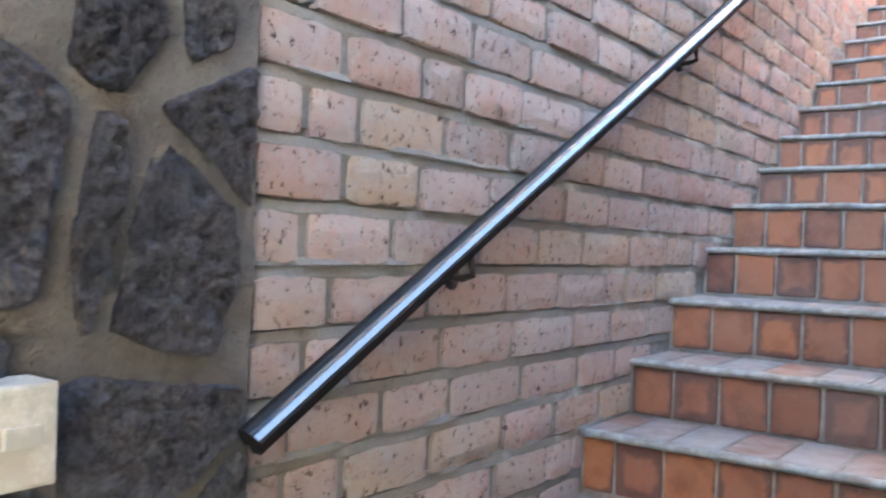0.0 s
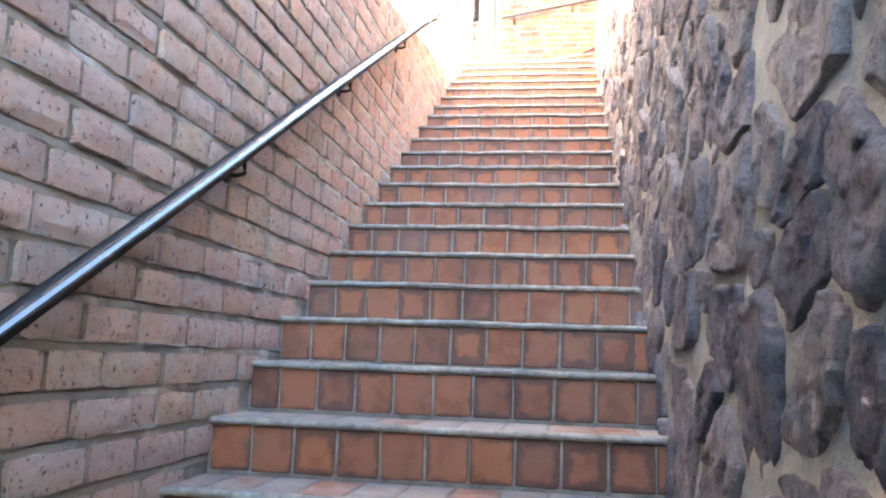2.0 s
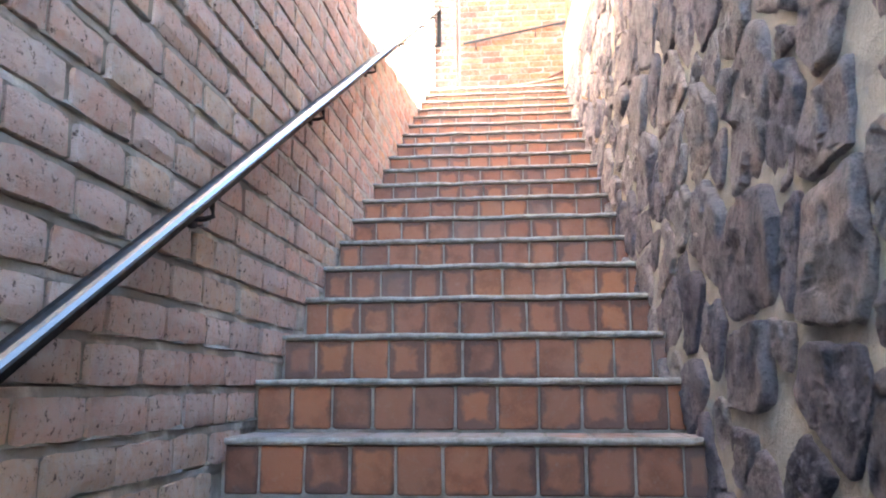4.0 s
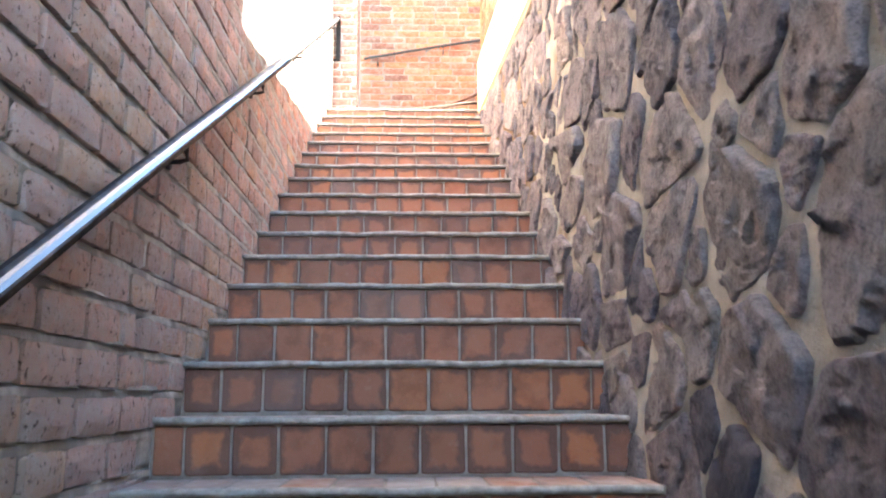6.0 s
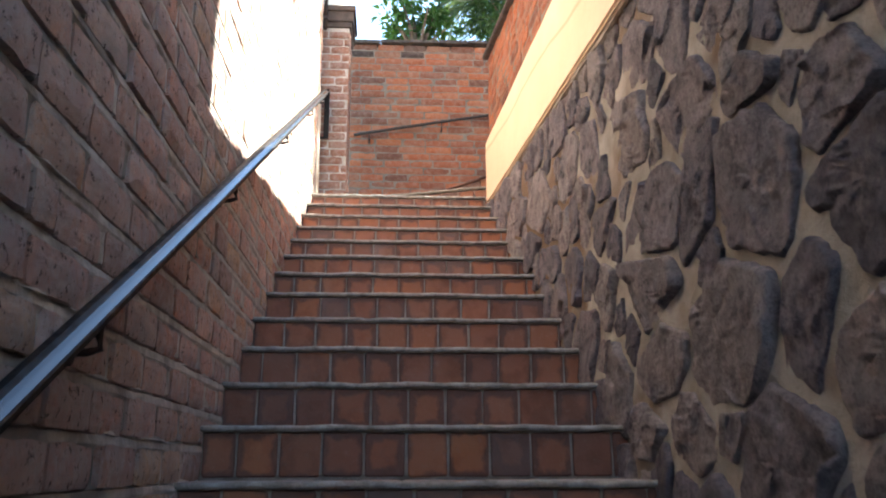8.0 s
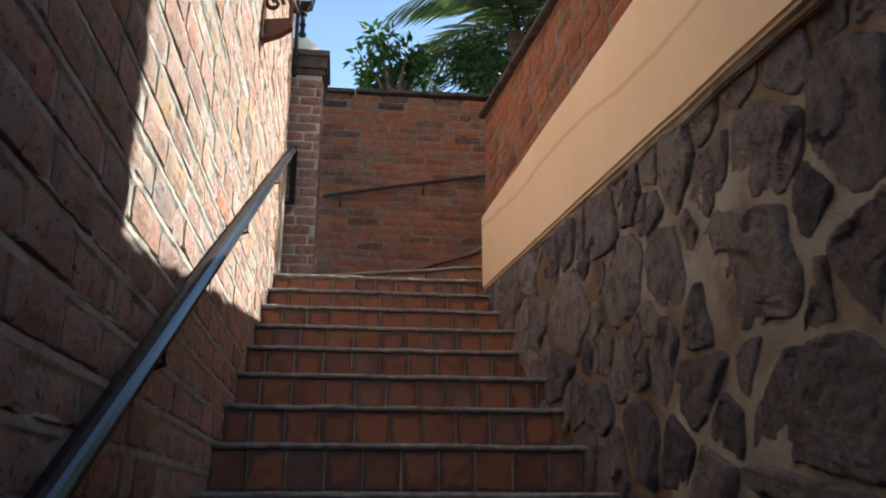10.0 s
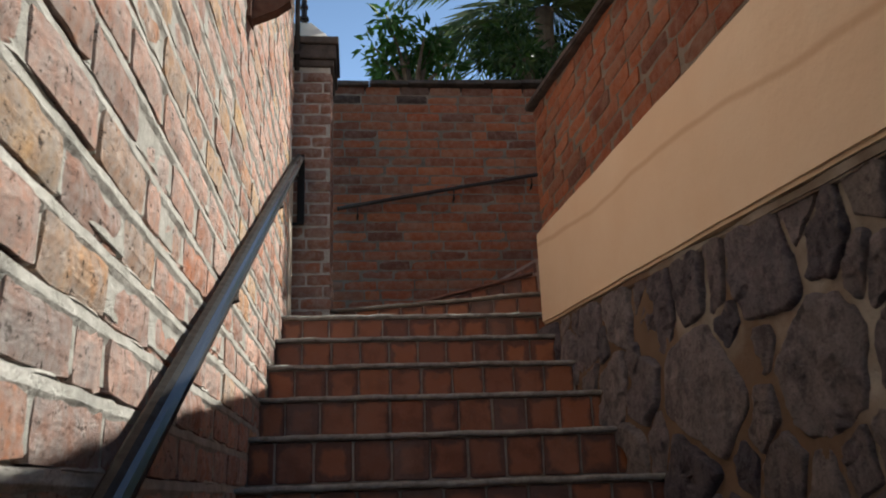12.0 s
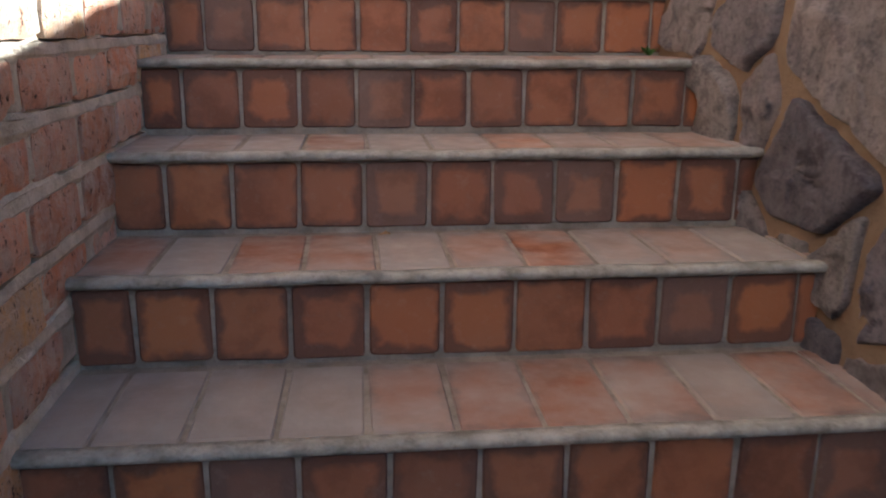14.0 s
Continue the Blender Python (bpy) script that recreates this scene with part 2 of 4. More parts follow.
def tile_mat(name, dusty):
    """Terracotta with a darker worn rim round an orange heart, and cement dust."""
    m, nt, b = mat(name, 0.55 if not dusty else 0.7, spec=0.4)
    p = coords(nt)
    r = rand(nt, False)
    c = ramp(nt, r, [(0.0, (0.31, 0.11, 0.050)), (0.3, (0.24, 0.092, 0.050)), (0.55, (0.28, 0.11, 0.056)), (0.7, (0.17, 0.070, 0.044)), (0.85, (0.34, 0.125, 0.052)), (1.0, (0.22, 0.088, 0.052))])
    tc = nt.nodes.new("ShaderNodeTexCoord")
    sep = nt.nodes.new("ShaderNodeVectorMath")
    sep.operation = "SUBTRACT"
    nt.links.new(tc.outputs["Generated"], sep.inputs[0])
    sep.inputs[1].default_value = (0.5, 0.5, 0.5)
    ab = nt.nodes.new("ShaderNodeVectorMath")
    ab.operation = "ABSOLUTE"
    nt.links.new(sep.outputs[0], ab.inputs[0])
    xyz = nt.nodes.new("ShaderNodeSeparateXYZ")
    nt.links.new(ab.outputs[0], xyz.inputs[0])
    mx = nt.nodes.new("ShaderNodeMath")
    mx.operation = "MAXIMUM"
    nt.links.new(xyz.outputs[0], mx.inputs[0])
    nt.links.new(xyz.outputs[1 if dusty else 2], mx.inputs[1])
    ad = nt.nodes.new("ShaderNodeMath")
    ad.operation = "MULTIPLY_ADD"
    nt.links.new(noise_tex(nt, p, 13, 3), ad.inputs[0])
    ad.inputs[1].default_value = 0.5
    nt.links.new(mx.outputs[0], ad.inputs[2])
    wn2 = nt.nodes.new("ShaderNodeTexWhiteNoise")
    wn2.noise_dimensions = "1D"
    nt.links.new(r, wn2.inputs["W"])
    thr = nt.nodes.new("ShaderNodeMath")
    thr.operation = "MULTIPLY_ADD"
    nt.links.new(wn2.outputs["Value"], thr.inputs[0])
    thr.inputs[1].default_value = 0.22
    nt.links.new(ad.outputs[0], thr.inputs[2])
    c = mixc(nt, mask(nt, thr.outputs[0], 0.70, 0.80, 0.78), c, (0.085, 0.042, 0.035))
    c = mixc(nt, mask(nt, wn2.outputs["Value"], 0.90, 0.94, 0.5), c, (0.15, 0.10, 0.085))
    c = mixc(nt, mask(nt, noise_tex(nt, p, 5, 5, 0.7), 0.5, 0.62, 0.6), c, mixc(nt, 1.0, c, (0.55, 0.5, 0.5), "MULTIPLY"))
    c = mixc(nt, mask(nt, noise_tex(nt, p, 3, 4, 0.6), 0.54, 0.68, 0.15), c, (0.22, 0.15, 0.12))
    c = mixc(nt, mask(nt, noise_tex(nt, p, 40, 4, 0.7), 0.55, 0.75, 0.15), c, (0.45, 0.36, 0.3))
    if dusty:
        c = mixc(nt, mask(nt, wn2.outputs["Value"], 0.05, 0.7, 0.75), c, (0.27, 0.245, 0.23))
        c = mixc(nt, mask(nt, noise_tex(nt, p, 7, 4, 0.6), 0.35, 0.65, 0.6), c, (0.32, 0.295, 0.28))
    nt.links.new(c, b.inputs["Base Color"])
    nt.links.new(ramp(nt, noise_tex(nt, p, 20, 3), [(0.3, grey(0.45)), (0.7, grey(0.8))]), b.inputs["Roughness"])
    bump(nt, b, noise_tex(nt, p, 60, 4, 0.6), 0.3, 0.004)
    return m


TILE, TREAD = tile_mat("terracotta_riser", False), tile_mat("terracotta_tread", True)


def plaster_mat():
    m, nt, b = mat("yellow_plaster", 0.85, spec=0.25)
    p = coords(nt)
    c = mixc(nt, mask(nt, noise_tex(nt, p, 2.2, 5, 0.6), 0.35, 0.65), (0.76, 0.58, 0.40), (0.79, 0.63, 0.455))
    w = nt.nodes.new("ShaderNodeTexWave")
    mp = nt.nodes.new("ShaderNodeMapping")
    nt.links.new(p, mp.inputs[0])
    mp.inputs["Location"].default_value = (0, 0, -0.35)
    mp.inputs["Rotation"].default_value = (radians(-6), 0, 0)
    nt.links.new(mp.outputs[0], w.inputs["Vector"])
    w.bands_direction = "Z"
    w.inputs["Scale"].default_value, w.inputs["Distortion"].default_value, w.inputs["Detail"].default_value, w.inputs["Detail Scale"].default_value = 0.5, 1.6, 3, 1.2
    c = mixc(nt, mask(nt, w.outputs["Fac"], 0.994, 1.0, 0.45), c, (0.50, 0.28, 0.14))
    c = mixc(nt, mask(nt, noise_tex(nt, p, 60, 5, 0.7), 0.62, 0.75, 0.35), c, (0.6, 0.4, 0.2))
    nt.links.new(c, b.inputs["Base Color"])
    n1 = bump(nt, b, noise_tex(nt, p, 7, 4), 0.35, 0.02)
    bump(nt, b, noise_tex(nt, p, 120, 3), 0.3, 0.002, n1)
    return m


PLASTER = plaster_mat()


def paint_mat(name, col, rough, metal=0.0, spec=0.5):
    m, nt, b = mat(name, rough, metal, spec)
    p = coords(nt)
    c = mixc(nt, mask(nt, noise_tex(nt, p, 25, 5, 0.7), 0.45, 0.7, 0.6), col, tuple(v * 1.8 for v in col))
    nt.links.new(c, b.inputs["Base Color"])
    nt.links.new(ramp(nt, noise_tex(nt, p, 35, 4), [(0.3, grey(rough * 0.75)), (0.7, grey(min(1, rough * 1.35)))]), b.inputs["Roughness"])
    bump(nt, b, noise_tex(nt, p, 90, 3), 0.12, 0.002)
    return m


RAIL = paint_mat("black_rail_paint", (0.008, 0.007, 0.007), 0.5, 0.0, 0.22)
STEEL, _nt, _b = mat("glossy_black_enamel", 0.13, 0.0, 1.0)
_b.inputs["Base Color"].default_value = (0.03, 0.033, 0.04, 1)
_b.inputs["IOR"].default_value = 1.7
IRON = paint_mat("dark_iron", (0.03, 0.022, 0.02), 0.5, 0.3)
RUST = paint_mat("rusty_iron", (0.09, 0.038, 0.022), 0.65, 0.2)
IVORY = paint_mat("ivory_plastic", (0.40, 0.38, 0.33), 0.35)
GLASS, _nt, _b = mat("lantern_glass", 0.15, spec=0.5)
_b.inputs["Transmission Weight"].default_value = 0.9
_b.inputs["Base Color"].default_value = (0.85, 0.9, 0.88, 1)


def leaf_mat(name, a, b2):
    m, nt, b = mat(name, 0.5, spec=0.4)
    c = mixc(nt, rand(nt, True), a, b2)
    nt.links.new(c, b.inputs["Base Color"])
    b.inputs["Subsurface Weight"].default_value = 0.0
    tr = nt.nodes.new("ShaderNodeBsdfTranslucent")
    nt.links.new(mixc(nt, 1.0, c, (1.4, 1.7, 0.7), "MULTIPLY"), tr.inputs[0])
    mx = nt.nodes.new("ShaderNodeMixShader")
    mx.inputs[0].default_value = 0.35
    nt.links.new(b.outputs[0], mx.inputs[1])
    nt.links.new(tr.outputs[0], mx.inputs[2])
    nt.links.new(mx.outputs[0], nt.nodes["Material Output"].inputs[0])
    return m


LEAF, PALM, DARKLEAF = leaf_mat("green_leaf", (0.03, 0.075, 0.018), (0.06, 0.12, 0.03)), leaf_mat("palm_leaf", (0.05, 0.075, 0.04), (0.13, 0.16, 0.09)), leaf_mat("shade_leaf", (0.02, 0.045, 0.015), (0.05, 0.09, 0.025))
BARK = rough_mat("bark", (0.12, 0.085, 0.06), (0.2, 0.155, 0.115), 10, 0.8)


# ---- builders ----
def link(name, bm, material, parent=None, label="", smooth=False):
    me = bpy.data.meshes.new(name)
    bm.normal_update()
    bm.to_mesh(me)
    bm.free()
    me.materials.append(material)
    if smooth:
        me.polygons.foreach_set("use_smooth", [True] * len(me.polygons))
    ob = new(name, me)
    ob.parent = parent
    return tagged(ob, label)


def part(name, bm, material, parent, label="", smooth=False):
    return link(name, bm, material, parent, label, smooth)


def thing(name, label, category, at=(0, 0, 0), group="", kind=""):
    e = new(name)
    e.location = at
    return tagged(e, label, category, group, kind)


def box(bm, lo, hi, bevel=0.0):
    vs = [bm.verts.new((x, y, z)) for x in (lo[0], hi[0]) for y in (lo[1], hi[1]) for z in (lo[2], hi[2])]
    fs = [bm.faces.new([vs[i] for i in f]) for f in ((0, 1, 3, 2), (4, 6, 7, 5), (0, 4, 5, 1), (2, 3, 7, 6), (0, 2, 6, 4), (1, 5, 7, 3))]
    if bevel:
        bmesh.ops.bevel(bm, geom=list({e for f in fs for e in f.edges}), offset=bevel, segments=2, affect="EDGES", profile=0.6)
    return bm


def prism(bm, ring, lo, hi, axis):
    """A closed outline, in the two other axes, drawn out from lo to hi along the axis."""
    def at(v, a, b):
        return {"x": (v, a, b), "y": (a, v, b), "z": (a, b, v)}[axis]
    p, q = [bm.verts.new(at(lo, *r)) for r in ring], [bm.verts.new(at(hi, *r)) for r in ring]
    n = len(ring)
    bm.faces.new(p[::-1])
    bm.faces.new(q)
    for i in range(n):
        bm.faces.new((p[i], p[(i + 1) % n], q[(i + 1) % n], q[i]))
    bmesh.ops.recalc_face_normals(bm, faces=bm.faces)
    return bm


def tube(bm, points, radius, sides=8, taper=1.0):
    rings = []
    n = len(points)
    for i, p in enumerate(points):
        p = Vector(p)
        d = (Vector(points[min(i + 1, n - 1)]) - Vector(points[max(i - 1, 0)])).normalized()
        a = d.orthogonal().normalized() if abs(d.z) > 0.9 else d.cross(Vector((0, 0, 1))).normalized()
        b = d.cross(a)
        r = radius * (1 + (taper - 1) * i / max(1, n - 1))
        rings.append([bm.verts.new(p + r * (math.cos(t) * a + math.sin(t) * b)) for t in [2 * math.pi * k / sides for k in range(sides)]])
    for r, s in zip(rings, rings[1:]):
        for k in range(sides):
            bm.faces.new((r[k], r[(k + 1) % sides], s[(k + 1) % sides], s[k]))
    bm.faces.new(rings[0][::-1])
    bm.faces.new(rings[-1])
    return bm


# ---- large structure ----
ground = link("ground", prism(bmesh.new(), [(-400, -400), (400, -400), (400, 400), (-400, 400)], FLOOR - 0.4, FLOOR - 0.1, "z"), GROUND)
tagged(ground, "dry brown earth under and round the stairwell", "ground", kind="structure")
lower_floor = link("floor", prism(bmesh.new(), [(-7.0, -22), (9.0, -22), (9.0, -3.3), (WIDE + 0.05, -3.3), (WIDE + 0.05, FIRST * RUN + 0.02), (0.0, FIRST * RUN + 0.02), (0.0, -3.3), (-7.0, -3.3)], FLOOR - 0.1, FLOOR, "z"), CEMENT)
tagged(lower_floor, "worn grey cement floor at the foot of the stairs", "floor", kind="structure")

# the unseen top, above about 6.3, is added height to block western sky light
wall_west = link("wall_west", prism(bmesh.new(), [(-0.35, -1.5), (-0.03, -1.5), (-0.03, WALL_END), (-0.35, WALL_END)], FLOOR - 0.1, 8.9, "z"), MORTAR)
tagged(wall_west, "tall wall of pale pink handmade bricks with thick grey mortar along the stairs", "wall", kind="structure")
pier_west = link("wall_west_foot", prism(bmesh.new(), [(-0.35, -3.2), (0.0, -3.2), (0.0, -1.5), (-0.35, -1.5)], FLOOR - 0.1, 4.0, "z"), OCHRE)
tagged(pier_west, "dark rough field-stone wall beside the foot of the stairs", "wall", kind="structure")
EAST0 = -3.2
STONE_X, TAPER = WIDE + 0.052, 0.010


def lean_back(bm):
    for v in bm.verts:
        v.co.x += LEAN * (v.co.z - SLOPE * v.co.y) - TAPER * v.co.y
    return bm


SLOPE = RISE / RUN
bm = bmesh.new()
prism(bm, [(EAST0, FLOOR - 0.1), (RET, FLOOR - 0.1), (RET, ret_high(RET) - 0.03), (EAST0, ret_high(EAST0) - 0.03)], STONE_X + 0.012, 1.75, "x")
lean_back(bm)
wall_east = tagged(link("wall_east", bm, OCHRE), "retaining wall of purple-grey field stones in ochre mortar, with a plaster band and red brick above", "wall", kind="structure")
# added wall, out of view, holds back low sky light from the south
south = link("wall_south_unseen", prism(bmesh.new(), [(-7.0, -9.3), (9.0, -9.3), (9.0, -9.0), (-7.0, -9.0)], FLOOR, 4.5, "z"), EDGE)
tagged(south, "unseen plain rendered wall, added to cut light from the south", "wall", kind="structure")
# added slab overhead, out of view, dims the sky at the stair foot
tagged(link("ceiling", prism(bmesh.new(), [(-3.7, -9.0), (5.2, -9.0), (5.2, -3.25), (-3.7, -3.25)], 1.9, 2.1, "z"), CEMENT), "unseen plain cement slab, added to cut sky light before the stairs", "ceiling", kind="structure")
# added block, out of view, whose edge ends the sun patch on the brick wall
house = link("wall_sun_block", prism(bmesh.new(), [(4.5, -6), (7, -6), (7, 3.27), (4.5, 3.27)], FLOOR, 9.6, "z"), PLASTER)
tagged(house, "unseen tall yellow plastered block, added to keep sun off the lower brick wall", "house", kind="structure")

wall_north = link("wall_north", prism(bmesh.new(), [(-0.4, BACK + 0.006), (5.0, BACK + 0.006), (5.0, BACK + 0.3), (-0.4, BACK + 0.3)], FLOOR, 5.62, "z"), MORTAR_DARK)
tagged(wall_north, "red brick wall behind the turn of the stairs", "wall", kind="structure")
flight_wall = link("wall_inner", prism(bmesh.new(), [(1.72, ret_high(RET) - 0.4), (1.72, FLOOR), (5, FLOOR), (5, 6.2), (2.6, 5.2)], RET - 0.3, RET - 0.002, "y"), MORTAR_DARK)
tagged(flight_wall, "brick wall along the upper flight", "wall", kind="structure")


# ---- stairs ----
stairs = thing("staircase", "long straight stair with terracotta tiled steps and grey cement nosings, turning in winders at the top", "staircase", kind="structure")
rng = random.Random(4)


def nosing(bm, a, b, z, out):
    """A worn rounded cement edge from a to b (x, y), whose top is at z."""
    a, b = Vector((*a, 0)), Vector((*b, 0))
    d = (b - a).normalized()
    n = Vector((d.y, -d.x, 0))
    count = max(4, int((b - a).length / 0.028))
    prof = [(-0.024, 0.0), (-0.005, 0.0), (0.003, -0.003), (0.007, -0.009), (0.005, -0.015), (-0.002, -0.020), (-0.024, -0.020)]
    rows = []
    for i in range(count + 1):
        p = a + (b - a) * i / count
        w = noise.noise(Vector((p.x * 6, p.y * 6, z * 9))) * 0.005 + noise.noise(Vector((p.x * 23, p.y * 9, z * 5))) * 0.003 + min(0, noise.noise(Vector((p.x * 9, z * 17, 4))) + 0.35) * 0.012
        rows.append([bm.verts.new((p.x + n.x * (u + w), p.y + n.y * (u + w), z + v + w * 0.8)) for u, v in prof])
    for r, s in zip(rows, rows[1:]):
        for k in range(len(prof)):
            j = (k + 1) % len(prof)
            bm.faces.new((r[k], r[j], s[j], s[k]))
    bm.faces.new(rows[0])
    bm.faces.new(rows[-1][::-1])
    bmesh.ops.recalc_face_normals(bm, faces=bm.faces)
    return bm


def tile_mesh(seed, w, d, h):
    """A pillowed tile with chipped corners, in the plane of w and d, h thick, its top at 0."""
    r = random.Random(seed)
    bm = bmesh.new()
    ring = []
    for cx, cy in ((-1, -1), (1, -1), (1, 1), (-1, 1)):
        c = 0.006 + 0.006 * r.random()
        px, py = cx * w / 2 + r.uniform(-0.002, 0.002), cy * d / 2 + r.uniform(-0.002, 0.002)
        pts = [(px - cx * c, py), (px - cx * c * 0.3, py - cy * c * 0.3), (px, py - cy * c)]
        ring += pts if cx * cy < 0 else pts[::-1]
    low = [bm.verts.new((x, y, -h)) for x, y in ring]
    mid = [bm.verts.new((x, y, -0.003)) for x, y in ring]
    top = [bm.verts.new((x * 0.955, y * 0.955, 0)) for x, y in ring]
    n = len(ring)
    for p, q in ((low, mid), (mid, top)):
        for i in range(n):
            bm.faces.new((p[i], p[(i + 1) % n], q[(i + 1) % n], q[i]))
    bm.faces.new(top)
    bmesh.ops.recalc_face_normals(bm, faces=bm.faces)
    return bm


def mesh_of(name, bm, material, smooth=False):
    me = bpy.data.meshes.new(name)
    bm.normal_update()
    bm.to_mesh(me)
    bm.free()
    me.materials.append(material)
    if smooth:
        me.polygons.foreach_set("use_smooth", [True] * len(me.polygons))
    return me


PITCH = 0.139
RISER_TILES = []
for s in range(6):
    bm = tile_mesh(s, PITCH - 0.008, 0.142, 0.012)
    bmesh.ops.rotate(bm, cent=(0, 0, 0), matrix=Matrix.Rotation(radians(90), 3, "X"), verts=bm.verts)
    RISER_TILES.append(mesh_of("riser_tile", bm, TILE))
TREAD_TILES = [mesh_of("tread_tile", tile_mesh(20 + s, PITCH - 0.008, RUN - 0.034, 0.012), TREAD) for s in range(6)]


def put_piece(name, me, parent, m):
    ob = new(name, me)
    ob.parent = parent
    ob.matrix_basis = m
    return ob


def row_of(x0, x1, first):
    """Centres and lengths of tiles laid from x0 with a cut first piece."""
    edges, x = [x0], x0 + first
    while x < x1 - 0.04:
        edges.append(x)
        x += PITCH
    edges.append(x1)
    return [((a + b) / 2, b - a) for a, b in zip(edges, edges[1:])]


for n in range(FIRST, LAST + 1):
    y, z = n * RUN + rng.uniform(-0.004, 0.004), n * RISE + rng.uniform(-0.004, 0.004)
    bm = bmesh.new()
    depth = RUN + 0.04 if n < LAST else 1.55
    box(bm, (-0.011, y + 0.0205, z - 0.45), (WIDE + 0.06, y + depth, z - 0.004))
    step = part("step", bm, GROUT, stairs)
    part("nosing", nosing(bmesh.new(), (-0.012, y), (WIDE + 0.01, y), z, 0.02), CEMENT, step, "rounded grey cement nosing", True)
    for x, w in row_of(-0.004, WIDE + 0.03, rng.uniform(0.09, 0.14)):
        me = RISER_TILES[rng.randrange(6)]
        m = Matrix.Translation((x, y + 0.0155 + rng.uniform(-0.0015, 0.0015), z - 0.0955)) @ Matrix.Rotation(rng.uniform(-0.012, 0.012), 4, "Y") @ Matrix.Diagonal((w / PITCH * rng.choice((1, -1)), 1, 1, 1))
        put_piece("riser_tile", me, step, m)
    if n < LAST:
        for x, w in row_of(-0.004, WIDE + 0.03, rng.uniform(0.09, 0.14)):
            me = TREAD_TILES[rng.randrange(6)]
            m = Matrix.Translation((x, y + 0.025 + (RUN - 0.032) / 2, z + rng.uniform(-0.001, 0.001) - 0.0005)) @ Matrix.Rotation(rng.uniform(-0.01, 0.01), 4, "Z") @ Matrix.Diagonal((w / PITCH, 1, 1, 1))
            put_piece("tread_tile", me, step, m)

# winders: riser lines turn about the inner corner
WINDERS = [((WIDE + 0.05, 6.43), (0.0, 6.92), 21), ((WIDE + 0.05, 6.65), (0.5, BACK), 22), ((WIDE + 0.12, 6.98), (1.28, BACK), 23)]
for a, b, n in WINDERS:
    z = n * RISE
    a, b = Vector(a), Vector(b)
    d = (b - a).normalized()
    nrm = Vector((-d.y, d.x)) * -1
    bm = bmesh.new()
    inner = 0.026
    a2, b2 = a + nrm * inner, b + nrm * inner
    ring = [(a2.x, a2.y), (b2.x, b2.y)]
    if n == 21:
        ring += [(0.0, BACK + 0.01)]
    ring += [(2.4, BACK + 0.01), (2.4, RET)]
    prism(bm, ring, z - 0.45, z - 0.002, "z")
    step = part("step", bm, TREAD, stairs, "wedge-shaped terracotta winder step")
    if n < 23:
        part("nosing", nosing(bmesh.new(), (b.x, b.y), (a.x - 0.02, a.y), z, 0.02), GROUT if n == 21 else TILE, step, "rounded grey cement nosing", True)
    length = (b - a).length
    ang = math.atan2(-(d.y), -(d.x))
    for x, w in row_of(0.0, length, 0.12):
        c = b - d * x + nrm * 0.0155
        m = Matrix.Translation((c.x, c.y, z - 0.0955)) @ Matrix.Rotation(ang, 4, "Z") @ Matrix.Diagonal((w / PITCH, 1, 1, 1))
        put_piece("riser_tile", RISER_TILES[rng.randrange(6)], step, m)
for k in range(8):
    n = 24 + k
    x = WIDE + 0.45 + k * RUN
    bm = bmesh.new()
    box(bm, (x, RET, n * RISE - 0.5), (x + RUN + 0.04 if k < 7 else 5.0, BACK + 0.01, n * RISE))
    part("step", bm, TREAD, stairs, "terracotta step of the upper flight")


# ---- yellow band and copings ----
def sloped(lo, hi, y0, y1, x0, x1, cuts=1, wob=0.0, bevel=0.0):
    bm = bmesh.new()
    rows = []
    for i in range(cuts + 1):
        y = y0 + (y1 - y0) * i / cuts
        a, b = lo(y) + wob * noise.noise(Vector((y * 3, 1, 0))), hi(y) + wob * noise.noise(Vector((y * 3, 7, 0)))
        f = band_face(y)
        rows.append([bm.verts.new(p) for p in ((f + x0, y, a), (f + x1, y, a), (f + x1, y, b), (f + x0, y, b))])
    for r, s in zip(rows, rows[1:]):
        for k in range(4):
            bm.faces.new((r[k], s[k], s[(k + 1) % 4], r[(k + 1) % 4]))
    bm.faces.new(rows[0])
    bm.faces.new(rows[-1][::-1])
    bmesh.ops.recalc_face_normals(bm, faces=bm.faces)
    if bevel:
        bmesh.ops.bevel(bm, geom=[e for e in bm.edges if all(v.co.x < band_face(v.co.y) + x0 + 0.002 for v in e.verts) and len(e.link_faces) == 2 and e.calc_face_angle(0) > 0.5], offset=bevel, segments=2, affect="EDGES")
    return bm


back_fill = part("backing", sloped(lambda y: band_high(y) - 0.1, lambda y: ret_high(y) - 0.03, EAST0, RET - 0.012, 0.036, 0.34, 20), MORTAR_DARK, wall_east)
band = part("plaster_band", sloped(band_low, band_high, EAST0, RET - 0.01, 0.0, 0.30, 60, 0.008, 0.012), PLASTER, wall_east, "smooth yellow-ochre plaster band with a faint brown stain line")
fillet = part("mortar_fillet", sloped(lambda y: band_low(y) - 0.035, lambda y: band_low(y) - 0.003, EAST0, RET - 0.012, 0.016, 0.2, 160, 0.02, 0.006), OCHRE, wall_east, "rough mortar ledge under the plaster band")
coping = part("coping", sloped(lambda y: ret_high(y) - 0.03, lambda y: ret_high(y) + 0.01, EAST0, RET + 0.015, -0.01, 0.38, 60, 0.006, 0.008), CAP, wall_east, "thin dark weathered coping")

bm = bmesh.new()
